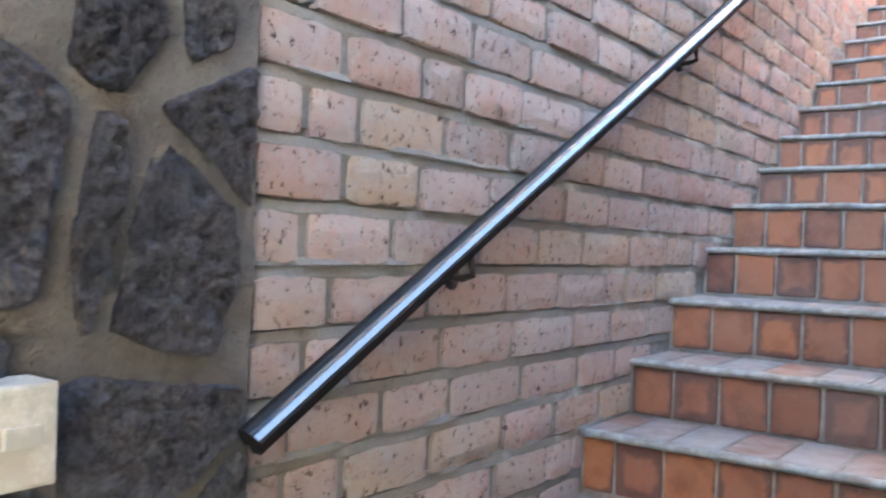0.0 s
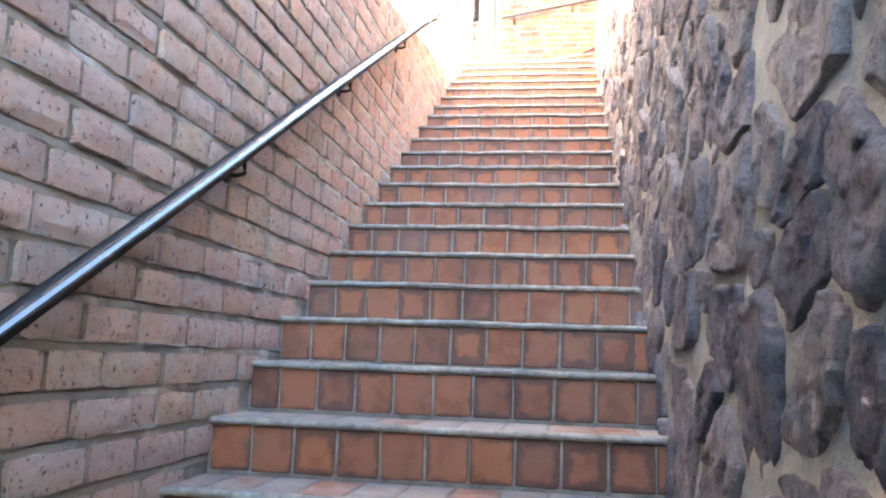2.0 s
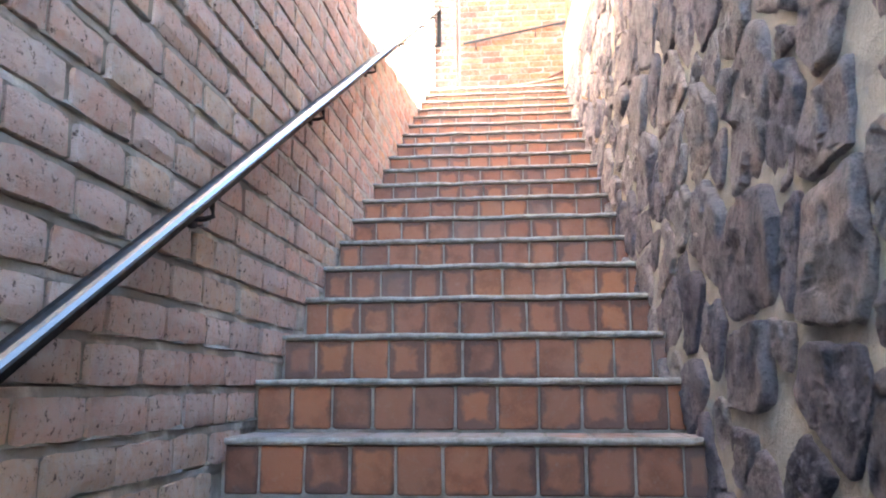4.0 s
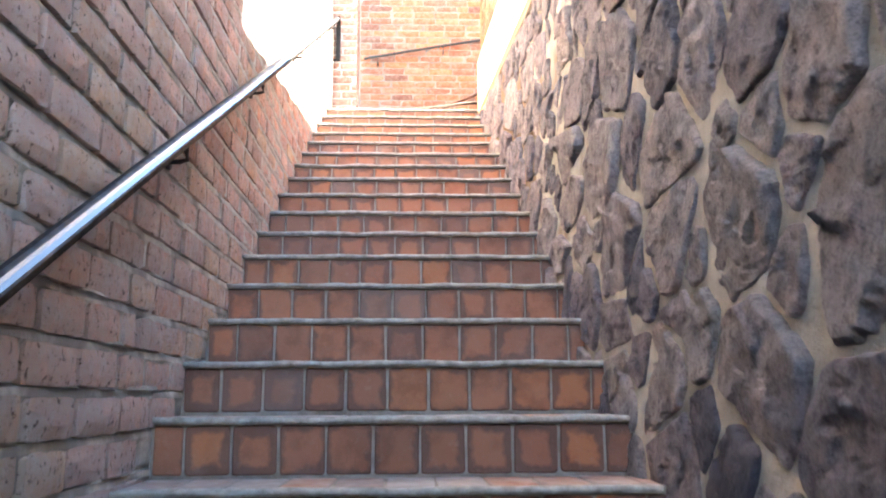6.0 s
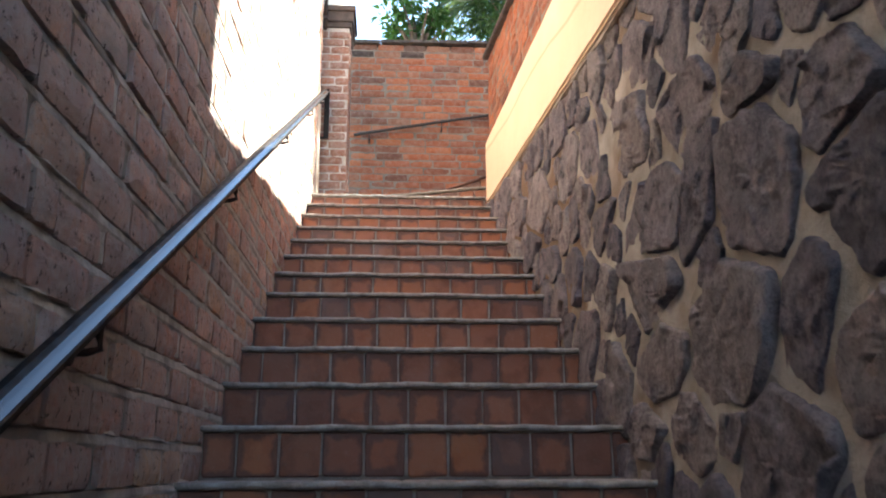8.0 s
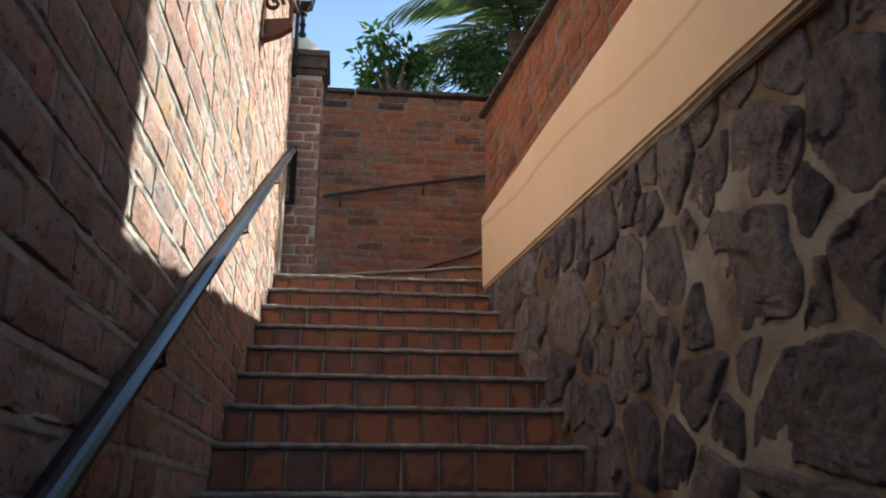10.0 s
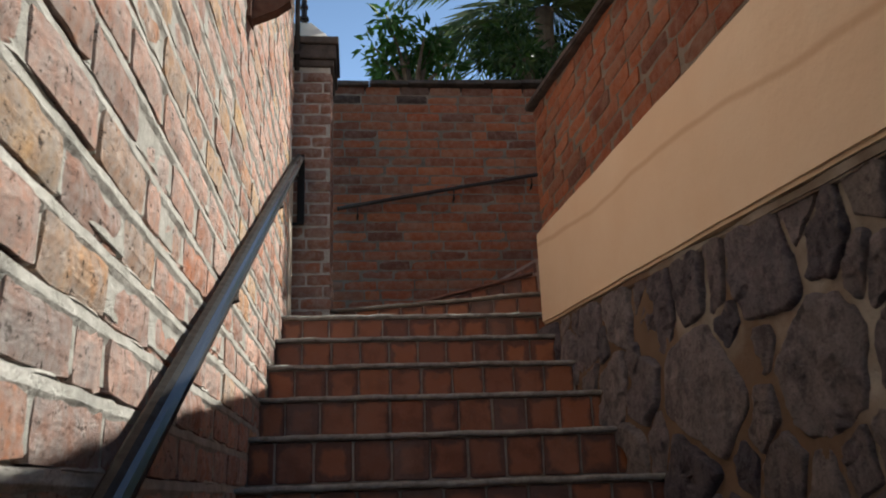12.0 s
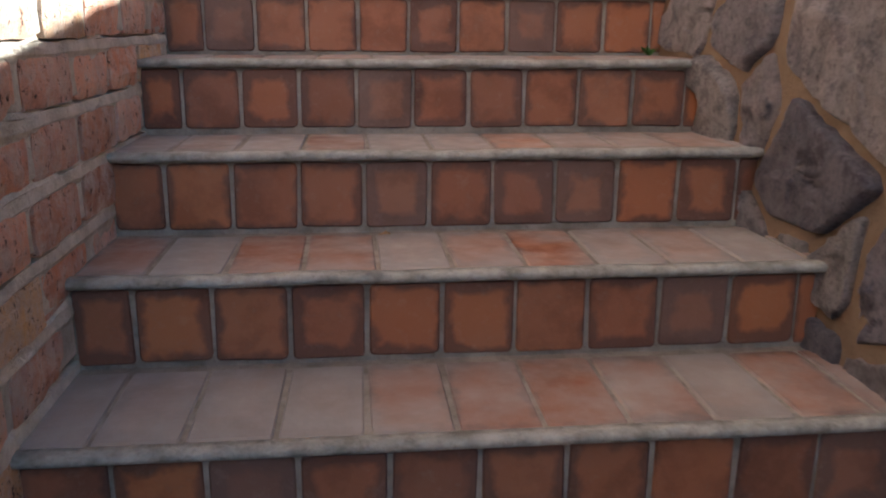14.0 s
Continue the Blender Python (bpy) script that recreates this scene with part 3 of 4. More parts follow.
for k in range(18):
    x = -0.4 + k * 0.3
    box(bm, (x, BACK - 0.04 + rng.uniform(-0.006, 0.006), 5.655 + rng.uniform(-0.004, 0.004) + 0.02 * max(0, x)), (x + 0.297, BACK + 0.34, 5.69 + 0.02 * max(0, x)), 0.008)
part("coping", bm, CAP, wall_north, "dark clay coping tiles")

# ---- brick laying ----
def brick_shape(seed, l, h, d, rough):
    """A handmade brick whose worn face is at 0 along its depth, length along x, height along z, built near the origin."""
    r = random.Random(seed)
    off = Vector((r.uniform(0, 99), r.uniform(0, 99), r.uniform(0, 99)))
    nx, nz = 6, 3
    vs, faces = [], []
    front = {}
    for i in range(nx + 1):
        for j in range(nz + 1):
            u, v = i / nx * 2 - 1, j / nz * 2 - 1
            x, z = u * l / 2, v * h / 2
            edge = max(abs(u), abs(v))
            corner = abs(u) * abs(v)
            q = noise.noise(off + Vector((x * 22, 0, z * 22)))
            y = rough * 0.5 * q + (0.005 if edge > 0.99 else 0)
            x += noise.noise(off + Vector((3, x * 20, z * 30))) * rough * 0.5
            z += noise.noise(off + Vector((z * 30, 9, x * 20))) * rough * 0.6
            x, z = x * (1 - 0.012 * (corner > 0.98)), z * (1 - 0.07 * (corner > 0.98))
            front[i, j] = len(vs)
            vs.append((x, y, z))
    for i in range(nx):
        for j in range(nz):
            faces.append((front[i, j], front[i + 1, j], front[i + 1, j + 1], front[i, j + 1]))
    rim = [(i, 0) for i in range(nx)] + [(nx, j) for j in range(nz)] + [(i, nz) for i in range(nx, 0, -1)] + [(0, j) for j in range(nz, 0, -1)]
    back = {}
    for k in rim:
        x, y, z = vs[front[k]]
        back[k] = len(vs)
        vs.append((x * 1.01, d, z * 1.02))
    for k, k2 in zip(rim, rim[1:] + rim[:1]):
        faces.append((front[k2], front[k], back[k], back[k2]))
    return np.array(vs), faces


def lay(name, parent, mat_one, mat_joined, frame_m, u0, u1, low, high, pitch, length, joint, keep, seed, cuts, rough=0.006, dark=None, depth=0.035, phase=0.0):
    """Courses of bricks between the lines low(u) and high(u); the 300 for which keep() is least are parts, the rest one mesh."""
    r = random.Random(seed)
    shapes = [brick_shape(seed * 50 + s, length - joint, pitch - joint, depth, rough) for s in range(8)]
    meshes = []
    for vs, fs in shapes:
        me = bpy.data.meshes.new(name)
        me.from_pydata(vs.tolist(), [], fs)
        me.materials.append(mat_one)
        meshes.append(me)
    spots = []
    zs = [low(u0 + (u1 - u0) * i / 20) for i in range(21)]
    z = (math.floor(min(zs) / pitch) - 1) * pitch + phase
    top = max(high(u0 + (u1 - u0) * i / 20) for i in range(21))
    course = 0
    while z < top:
        u = u0 - (course % 2) * length * 0.5 - r.uniform(0, 0.25) * length * cuts
        while u < u1:
            w = length * (1 + cuts * r.uniform(-0.25, 0.25)) * (0.5 if r.random() < 0.12 * cuts else 1)
            a, b = max(u, u0), min(u + w, u1)
            c = (a + b) / 2
            zc = z + pitch / 2
            if b - a > 0.05 and zc + pitch / 2 > low(c) and zc + pitch * 0.42 < high(c):
                spots.append((c, zc, b - a))
            u += w
        z += pitch
        course += 1
    spots.sort(key=lambda s: keep(s[0], s[1]))
    V, F, base = [], [], 0
    for i, (c, zc, w) in enumerate(spots):
        k = r.randrange(8)
        m = frame_m @ Matrix.Translation((c, r.uniform(-0.5, 0.5) * rough, zc + r.uniform(-1, 1) * 0.003 * cuts)) @ Matrix.Rotation(r.uniform(-0.012, 0.012) * cuts, 4, "Y") @ Matrix.Rotation(r.uniform(-0.03, 0.03) * cuts, 4, "Z") @ Matrix.Rotation(r.uniform(-0.035, 0.035) * cuts, 4, "X") @ Matrix.Diagonal(((w - joint) / (length - joint), 1, 1, 1))
        if i < 300:
            ob = put_piece(name, meshes[k], parent, m)
            if dark and dark(c, zc):
                ob.material_slots[0].link = "OBJECT"
                ob.material_slots[0].material = BRICK_D
        else:
            vs, fs = shapes[k]
            mm = np.array(m)
            V.append(vs @ mm[:3, :3].T + mm[:3, 3])
            F += [tuple(j + base for j in f) for f in fs]
            base += len(vs)
    if V:
        me = bpy.data.meshes.new(name + "work")
        me.from_pydata(np.concatenate(V).tolist(), [], F)
        me.materials.append(mat_joined)
        ob = new(name + "work", me)
        ob.parent = parent
        tagged(ob, kind="stuff")


def stair_line(y):
    return max(FLOOR, min(LAST, math.floor(y / RUN + 0.001)) * RISE) - 0.02


# face towards +x: local x runs along y, local -y towards +x
WEST = Matrix(((0, -1, 0, 0.0), (1, 0, 0, 0), (0, 0, 1, 0), (0, 0, 0, 1)))
EAST = Matrix(((-0.0408, 1, 0, 1.64), (1, 0, 0, 0), (0, 0, 1, 0), (0, 0, 0, 1)))
NORTH = Matrix.Translation((0, BACK, 0))
lay("brick", wall_west, BRICK_A, BRICK_AJ, WEST, -1.5, WALL_END, stair_line, lambda y: min(8.88, max(3.6, stair_line(y) + 5.4)), 0.112, 0.262, 0.025,
    lambda u, z: abs(z - (u * 0.5645 + 0.9)) + (0 if -1.5 < u < 4.6 else 1), 3, 0.7, 0.010, phase=0.045)


def pointing(parent, y0, y1, z0, z1, pitch, joint, phase):
    """Struck joints: deep under each brick, flush with the top of the one below."""
    rows = []
    z = math.floor((z0 - phase) / pitch) * pitch + phase
    while z < z1:
        rows += [(z - joint / 2 - 0.006, -0.004, 0), (z - joint * 0.42, 0.0, 0), (z + joint * 0.27, -0.003, 0.3), (z + joint * 0.36, -0.022, 1), (z + joint / 2 + 0.006, -0.028, 1), (z + joint / 2 + 0.010, -0.006, 0), (z + pitch - joint / 2 - 0.010, -0.006, 0)]
        z += pitch
    ny = int((y1 - y0) / 0.025)
    V, F = [], []
    for i in range(ny + 1):
        y = y0 + (y1 - y0) * i / ny
        for j, (zz, x, open_joint) in enumerate(rows):
            if open_joint < 1:        # the lower courses are raked deeper
                x -= 0.009 * max(0.0, min(1.0, (3.2 - y) / 2.5))
            if open_joint == 1:       # the crevice under each brick is filled here and there
                x += 0.021 * max(0.0, min(1.0, 0.05 + 0.10 * max(0.0, y) + 2.4 * noise.noise(Vector((y * 8, zz * 9, 5)))))
            V.append((x + 0.0035 * noise.noise(Vector((y * 17, zz * 31, 2))), y, zz + 0.0035 * noise.noise(Vector((y * 11, zz * 13, 8)))))
    m = len(rows)
    for i in range(ny):
        for j in range(m - 1):
            a = i * m + j
            F.append((a, a + m, a + m + 1, a + 1))
    me = bpy.data.meshes.new("pointing")
    me.from_pydata(V, [], F)
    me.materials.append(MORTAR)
    ob = new("pointing", me)
    ob.parent = parent


pointing(wall_west, -1.5, WALL_END, FLOOR, 8.85, 0.112, 0.027, 0.045)
lay("brick", wall_east, BRICK_B, BRICK_BJ, EAST, 2.78, RET, lambda y: band_high(y) - 0.02, lambda y: ret_high(y) + 0.02, 0.075, 0.255, 0.008, lambda u, z: -u, 5, 0.5, 0.005)
lay("brick", wall_north, BRICK_B, BRICK_BJ, NORTH, 0.2, 3.4, lambda x: 3.6, lambda x: 5.69 + 0.02 * x, 0.0745, 0.25, 0.010, lambda u, z: abs(u - 0.9), 7, 0.4, 0.005,
    dark=lambda u, z: u < 0.92 and z > 5.48 and (u * 7.3 + z * 9) % 1 > 0.15)

# pillar at the end of the tall wall
pillar = thing("pillar", "square red brick pillar with a dark moulded cap and a white pyramid top", "pillar", (0.05, 6.95, 3.6))
PX0, PX1, PY0, PY1 = -0.15, 0.238, 6.752, 7.15


def in_pillar(bm):
    bmesh.ops.translate(bm, verts=bm.verts, vec=(-0.05, -6.95, -3.6))
    return bm


shaft = part("shaft", in_pillar(box(bmesh.new(), (PX0 + 0.01, PY0 + 0.01, 3.4), (PX1 - 0.01, PY1 - 0.01, 5.27))), MORTAR, pillar)
lay("brick", shaft, BRICK_C, BRICK_CJ, Matrix.Translation((-0.05, PY0 - 6.95, -3.6)), PX0, PX1, lambda u: 3.62, lambda u: 5.28, 0.0745, 0.245, 0.014, lambda u, z: 0, 9, 0.5, 0.009)
lay("brick", shaft, BRICK_C, BRICK_CJ, Matrix(((0, -1, 0, PX1 - 0.05), (1, 0, 0, -6.95), (0, 0, 1, -3.6), (0, 0, 0, 1))), PY0 + 0.01, PY1, lambda u: 3.62, lambda u: 5.28, 0.0745, 0.245, 0.014, lambda u, z: 0, 11, 0.5, 0.009)
bm = bmesh.new()
for z0, z1, e in ((5.25, 5.30, 0.012), (5.30, 5.40, 0.028), (5.40, 5.452, 0.045)):
    box(bm, (PX0 - e, PY0 - e, z0), (PX1 + e, PY1 + e, z1 - 0.001), 0.01)
part("cap", in_pillar(bm), CAP, pillar, "dark moulded clay cap")
bm = bmesh.new()
cx, cy = (PX0 + PX1) / 2, (PY0 + PY1) / 2
b4 = [bm.verts.new(p) for p in ((PX0, PY0, 5.453), (PX1, PY0, 5.453), (PX1, PY1, 5.453), (PX0, PY1, 5.453))]
t4 = [bm.verts.new((cx + sx * 0.05, cy + sy * 0.05, 5.66)) for sx, sy in ((-1, -1), (1, -1), (1, 1), (-1, 1))]
bm.faces.new(t4)
for i in range(4):
    bm.faces.new((b4[i], b4[(i + 1) % 4], t4[(i + 1) % 4], t4[i]))
bm.faces.new(b4[::-1])
part("pyramid", in_pillar(bm), WHITE, pillar, "white rendered pyramid")

# lantern on the pillar
lantern = thing("lantern", "black iron lantern on a short post standing on the brick pillar", "lantern", (cx, cy, 5.66))
part("post", tube(bmesh.new(), [(0, 0, 0), (0, 0, 0.03), (0, 0, 0.28)], 0.02, 10), IRON, lantern, "", True)
for z0, r0 in ((0.05, 0.034), (0.14, 0.028), (0.24, 0.034)):
    part("collar", tube(bmesh.new(), [(0, 0, z0), (0, 0, z0 + 0.018)], r0, 10), IRON, lantern)


def frustum(bm, z0, r0, z1, r1, n=4, turn=0.785):
    p = [bm.verts.new((r0 * math.cos(turn + 2 * math.pi * k / n), r0 * math.sin(turn + 2 * math.pi * k / n), z0)) for k in range(n)]
    q = [bm.verts.new((r1 * math.cos(turn + 2 * math.pi * k / n), r1 * math.sin(turn + 2 * math.pi * k / n), z1)) for k in range(n)]
    for k in range(n):
        bm.faces.new((p[k], p[(k + 1) % n], q[(k + 1) % n], q[k]))
    bm.faces.new(p[::-1])
    bm.faces.new(q)
    return bm


part("base", frustum(bmesh.new(), 0.28, 0.04, 0.33, 0.095), IRON, lantern)
part("glass_body", frustum(bmesh.new(), 0.331, 0.088, 0.60, 0.145), GLASS, lantern, "clear glass panes")
bm = bmesh.new()
for k in range(4):
    t = 0.785 + k * math.pi / 2
    tube(bm, [(0.092 * math.cos(t), 0.092 * math.sin(t), 0.33), (0.15 * math.cos(t), 0.15 * math.sin(t), 0.602)], 0.007, 5)
part("frame", bm, IRON, lantern)
part("roof", frustum(frustum(bmesh.new(), 0.603, 0.175, 0.70, 0.06), 0.701, 0.03, 0.76, 0.012), IRON, lantern)

# downpipe on the end of the tall wall
pipe = thing("downpipe", "thin dark metal downpipe at the end of the brick wall", "pipe", (0.02, WALL_END - 0.02, 5.2))
part("pipe", tube(bmesh.new(), [(0, 0, 0), (0, 0, 0.5), (0, 0, 1.1)], 0.016, 8), IRON, pipe, "", True)
for z0 in (0.1, 0.9):
    part("clip", box(bmesh.new(), (-0.035, -0.02, z0), (0.018, 0.018, z0 + 0.025)), IRON, pipe)

edge = box(bmesh.new(), (-0.02, 6.47, 3.4), (0.007, WALL_END + 0.004, 4.55), 0.004)
part("rendered_edge", edge, EDGE, wall_west, "pale cream rendered strip at the end of the brick wall")

# scrolled wall bracket
bracket = thing("wall_bracket", "rusty brown scrolled iron bracket fixed to the brick wall", "bracket", (0.0, 4.62, 4.28))
part("plate", box(bmesh.new(), (-0.004, -0.05, -0.02), (0.012, 0.05, 0.55), 0.003), RUST, bracket)
bm = bmesh.new()
prism(bm, [(0.012, -0.02), (0.10, 0.02), (0.15, 0.06), (0.15, 0.11), (0.012, 0.09)], -0.025, 0.025, "y")
box(bm, (0.13, -0.02, 0.112), (0.15, 0.02, 0.2), 0.004)
part("foot", bm, RUST, bracket)
bm = bmesh.new()
tube(bm, [(0.012, 0, 0.42), (0.07, 0, 0.36), (0.12, 0, 0.27), (0.16, 0, 0.16)], 0.018, 6)
tube(bm, [(0.05 + 0.05 * math.cos(a * 0.5) * (1 - a / 22), 0, 0.2 + 0.05 * math.sin(a * 0.5) * (1 - a / 22)) for a in range(18)], 0.011, 6)
tube(bm, [(0.012, 0, 0.52), (0.14, 0, 0.52), (0.24, 0, 0.48)], 0.016, 6)
part("scroll", bm, RUST, bracket, "", True)

# ---- handrails ----


def rail_z(y):
    return -0.008 + (y + 1.55) * 0.5592


def handrail(bm, pts, prof):
    """The outline prof (across, up) drawn along pts."""
    rows = []
    for i, p in enumerate(pts):
        d = (Vector(pts[min(i + 1, len(pts) - 1)]) - Vector(pts[max(i - 1, 0)])).normalized()
        side = d.cross(Vector((0, 0, 1))).normalized()
        up = side.cross(d)
        rows.append([bm.verts.new(Vector(p) + side * a + up * b) for a, b in prof])
    n = len(prof)
    for r, s in zip(rows, rows[1:]):
        for k in range(n):
            bm.faces.new((r[k], r[(k + 1) % n], s[(k + 1) % n], s[k]))
    bm.faces.new(rows[0])
    bm.faces.new(rows[-1][::-1])
    bmesh.ops.recalc_face_normals(bm, faces=bm.faces)
    return bm


PROFILE = [(-0.024, -0.006), (-0.027, 0.008), (-0.025, 0.019), (-0.019, 0.0235), (-0.006, 0.0235), (0.0, 0.0205), (0.0215, 0.0075), (0.0245, 0.004), (0.024, -0.002), (0.018, -0.006), (0.012, -0.008), (0.010, -0.022), (-0.010, -0.022), (-0.012, -0.008)]
STRIP = [(0.005, 0.0197), (0.0135, 0.0155), (0.0222, 0.0090), (0.0200, 0.0062), (0.0035, 0.0165)]
rail = thing("handrail", "long black painted metal handrail fixed to the brick wall on brackets", "handrail", (0.0, 2.6, 2.3))
RX, Y0, Y1 = 0.055, -1.53, 6.65


def in_rail(bm):
    bmesh.ops.translate(bm, verts=bm.verts, vec=(0, -2.6, -2.3))
    return bm


pts = [(RX, Y0 + (Y1 - Y0) * i / 24, rail_z(Y0 + (Y1 - Y0) * i / 24) + 0.0015 * math.sin(i)) for i in range(25)]
part("bar", in_rail(handrail(bmesh.new(), pts, PROFILE)), RAIL, rail, "moulded black top bar")
part("strip", in_rail(handrail(bmesh.new(), pts, STRIP)), STEEL, rail, "smooth glossy black enamelled strip")
zt = rail_z(Y1)
bm = bmesh.new()
FLAT = [(-0.022, -0.008), (-0.022, 0.008), (-0.018, 0.011), (0.018, 0.011), (0.022, 0.008), (0.022, -0.008)]
rows = []
for k, (dy, dz) in enumerate([(-0.02, 0.0), (0.012, 0.008), (0.032, -0.004), (0.044, -0.028), (0.046, -0.06), (0.046, -0.40)]):
    ny, nz = ((-0.45, 0.9), (0.0, 1.0), (0.7, 0.7), (1.0, 0.15), (1.0, 0.0), (1.0, 0.0))[k]
    rows.append([bm.verts.new((RX + a, Y1 + dy + ny * b, zt + dz + nz * b)) for a, b in FLAT])
for p, q in zip(rows, rows[1:]):
    for k in range(6):
        bm.faces.new((p[k], p[(k + 1) % 6], q[(k + 1) % 6], q[k]))
bm.faces.new(rows[0])
bm.faces.new(rows[-1][::-1])
bmesh.ops.recalc_face_normals(bm, faces=bm.faces)
part("drop", in_rail(bm), RAIL, rail, "flat end bar turned down")
bm = bmesh.new()
box(bm, (0.0, Y1 + 0.036, zt - 0.418), (RX + 0.02, Y1 + 0.054, zt - 0.401), 0.003)
part("return", in_rail(bm), RAIL, rail)
for y in (-0.95, 0.31, 1.55, 2.8, 4.15, 5.45, 6.35):
    z = rail_z(y)
    bm = bmesh.new()
    tube(bm, [(-0.01, y, z - 0.075), (0.035, y, z - 0.075), (0.06, y, z - 0.068), (RX, y, z - 0.045), (RX, y, z - 0.015)], 0.008, 8)
    tube(bm, [(-0.012, y, z - 0.075), (0.006, y, z - 0.075)], 0.026, 12)
    part("bracket", in_rail(bm), IRON, rail, "", True)

upper = thing("handrail", "thin black iron handrail on the red brick wall of the turn", "handrail", (1.0, BACK, 4.75))
part("bar", tube(bmesh.new(), [(-0.75, -0.07, -0.125), (0.0, -0.07, 0.015), (0.85, -0.07, 0.165), (2.0, -0.07, 0.8)], 0.016, 8), IRON, upper, "", True)
for x, z in ((-0.6, -0.11), (0.12, 0.03), (0.72, 0.13)):
    bm = bmesh.new()
    tube(bm, [(x, -0.07, z - 0.01), (x, -0.065, z - 0.06), (x, -0.03, z - 0.075), (x, 0.006, z - 0.075)], 0.008, 6)
    part("bracket", bm, IRON, upper, "", True)

# ---- switch plate on the stone ----
switch = thing("switch_plate", "ivory plastic light switch plate on the dark stone wall", "light switch", (0.078, -1.907, 0.078))
bm = box(bmesh.new(), (-0.06, -0.045, -0.063), (0.012, 0.045, 0.063), 0.006)
part("plate", bm, IVORY, switch)
bm = box(bmesh.new(), (0.010, -0.022, -0.012), (0.018, 0.022, 0.014), 0.002)
part("rocker", bm, IVORY, switch)


# ---- field stones ----
def stone_mesh(name, poly, gap, proud, seed, sign, material):
    """A rough stone standing proud of the plane; poly in (y, z) round its middle; sign: the way it faces along x."""
    r = random.Random(seed)
    off = Vector((r.uniform(0, 99), r.uniform(0, 99), r.uniform(0, 99)))
    n = 56
    radii = []
    for k in range(n):
        a = 2 * math.pi * k / n
        dx, dy = math.cos(a), math.sin(a)
        best = 9.0
        for (x0, y0), (x1, y1) in zip(poly, poly[1:] + poly[:1]):
            ex, ey = x1 - x0, y1 - y0
            den = dx * ey - dy * ex
            if abs(den) > 1e-9:
                t = (x0 * ey - y0 * ex) / den
                u = (x0 * dy - y0 * dx) / den
                if t > 0 and -0.001 <= u <= 1.001:
                    best = min(best, t)
        radii.append(best)
    soft = [(radii[k - 1] + 6 * radii[k] + radii[(k + 1) % n]) / 8 for k in range(n)]
    bm = bmesh.new()
    rings = []
    tilt_y, tilt_z = r.uniform(-0.05, 0.05), r.uniform(-0.05, 0.05)
    size = sum(soft) / n
    facets = []
    for _ in range(13):
        fa, fr = r.uniform(0, 6.28), size * r.random() ** 0.6
        facets.append((fr * math.cos(fa), fr * math.sin(fa), r.uniform(-0.12, 0.12), r.uniform(-0.12, 0.12), r.uniform(-0.004, 0.004)))
    lumps = 0.6 if material.name != "dark_basalt" else 1.5

    def face(y, z, w):
        wy, wz = y + 0.02 * noise.noise(off + Vector((y * 14, z * 14, 1))), z + 0.02 * noise.noise(off + Vector((y * 14, z * 14, 8)))
        f = min(facets, key=lambda q: (q[0] - wy) ** 2 + (q[1] - wz) ** 2)
        h = (0.3 if material.name == "dark_basalt" else 1.0) * ((y - f[0]) * f[2] + (z - f[1]) * f[3] + f[4])
        h += 0.006 * noise.noise(off + Vector((y * 22, z * 16, 3))) + lumps * (0.007 * noise.noise(off + Vector((y * 60, z * 50, 6))) + 0.005 * noise.noise(off + Vector((y * 130, z * 110, 6))))
        return w * (h + y * tilt_y + z * tilt_z)

    for s, dep in ((1.0, -0.25), (0.995, 0.55), (0.975, 0.84), (0.94, 0.98), (0.87, 1.0), (0.79, 1.0), (0.71, 1.0), (0.62, 1.0), (0.53, 1.0), (0.44, 1.0), (0.35, 1.0), (0.25, 1.0), (0.14, 1.0)):
        ring = []
        for k in range(n):
            a = 2 * math.pi * k / n
            rad = max(0.02, soft[k] - gap * (1 + 0.7 * noise.noise(off + Vector((math.cos(a) * 1.7, math.sin(a) * 1.7, 5)))))
            rad *= 1 + 0.035 * noise.noise(off + Vector((math.cos(a) * 3, math.sin(a) * 3, 0))) + 0.05 * noise.noise(off + Vector((math.cos(a) * 7, math.sin(a) * 7, 4))) + 0.035 * noise.noise(off + Vector((math.cos(a) * 19, math.sin(a) * 19, 7)))
            y, z = rad * s * math.cos(a), rad * s * math.sin(a)
            x = proud * dep
            if dep > 0.3:
                x += face(y, z, min(1, (1.02 - s) * 16))
            ring.append(bm.verts.new((sign * x, y, z)))
        rings.append(ring)
    mid = bm.verts.new((sign * (proud + face(0, 0, 1)), 0, 0))
    for p, q in zip(rings, rings[1:]):
        for k in range(n):
            bm.faces.new((p[k], p[(k + 1) % n], q[(k + 1) % n], q[k]))
    for k in range(n):
        bm.faces.new((rings[-1][k], rings[-1][(k + 1) % n], mid))
    bmesh.ops.recalc_face_normals(bm, faces=bm.faces)
    return mesh_of(name, bm, material)


def outline(y, z, w, l, turn, r):
    """An angular outline of that breadth and length, the length turned from upright."""
    n = r.choice((5, 6, 6, 7))
    a0, t = r.uniform(0, 6.28), radians(turn)
    pts = []
    for k in range(n):
        a = a0 + 2 * math.pi * (k + r.uniform(-0.3, 0.3)) / n
        c, s = math.cos(a), math.sin(a)
        rad = (abs(c) ** 3.6 + abs(s) ** 3.6) ** (-1 / 3.6) * r.uniform(1.5, 1.85)
        u, v = rad * c * w / 2, rad * s * l / 2
        pts.append((y + u * math.cos(t) + v * math.sin(t), z - u * math.sin(t) + v * math.cos(t)))
    turned = sum(a[0] * b[1] - b[0] * a[1] for a, b in zip(pts, pts[1:] + pts[:1]))
    return pts if turned > 0 else pts[::-1]


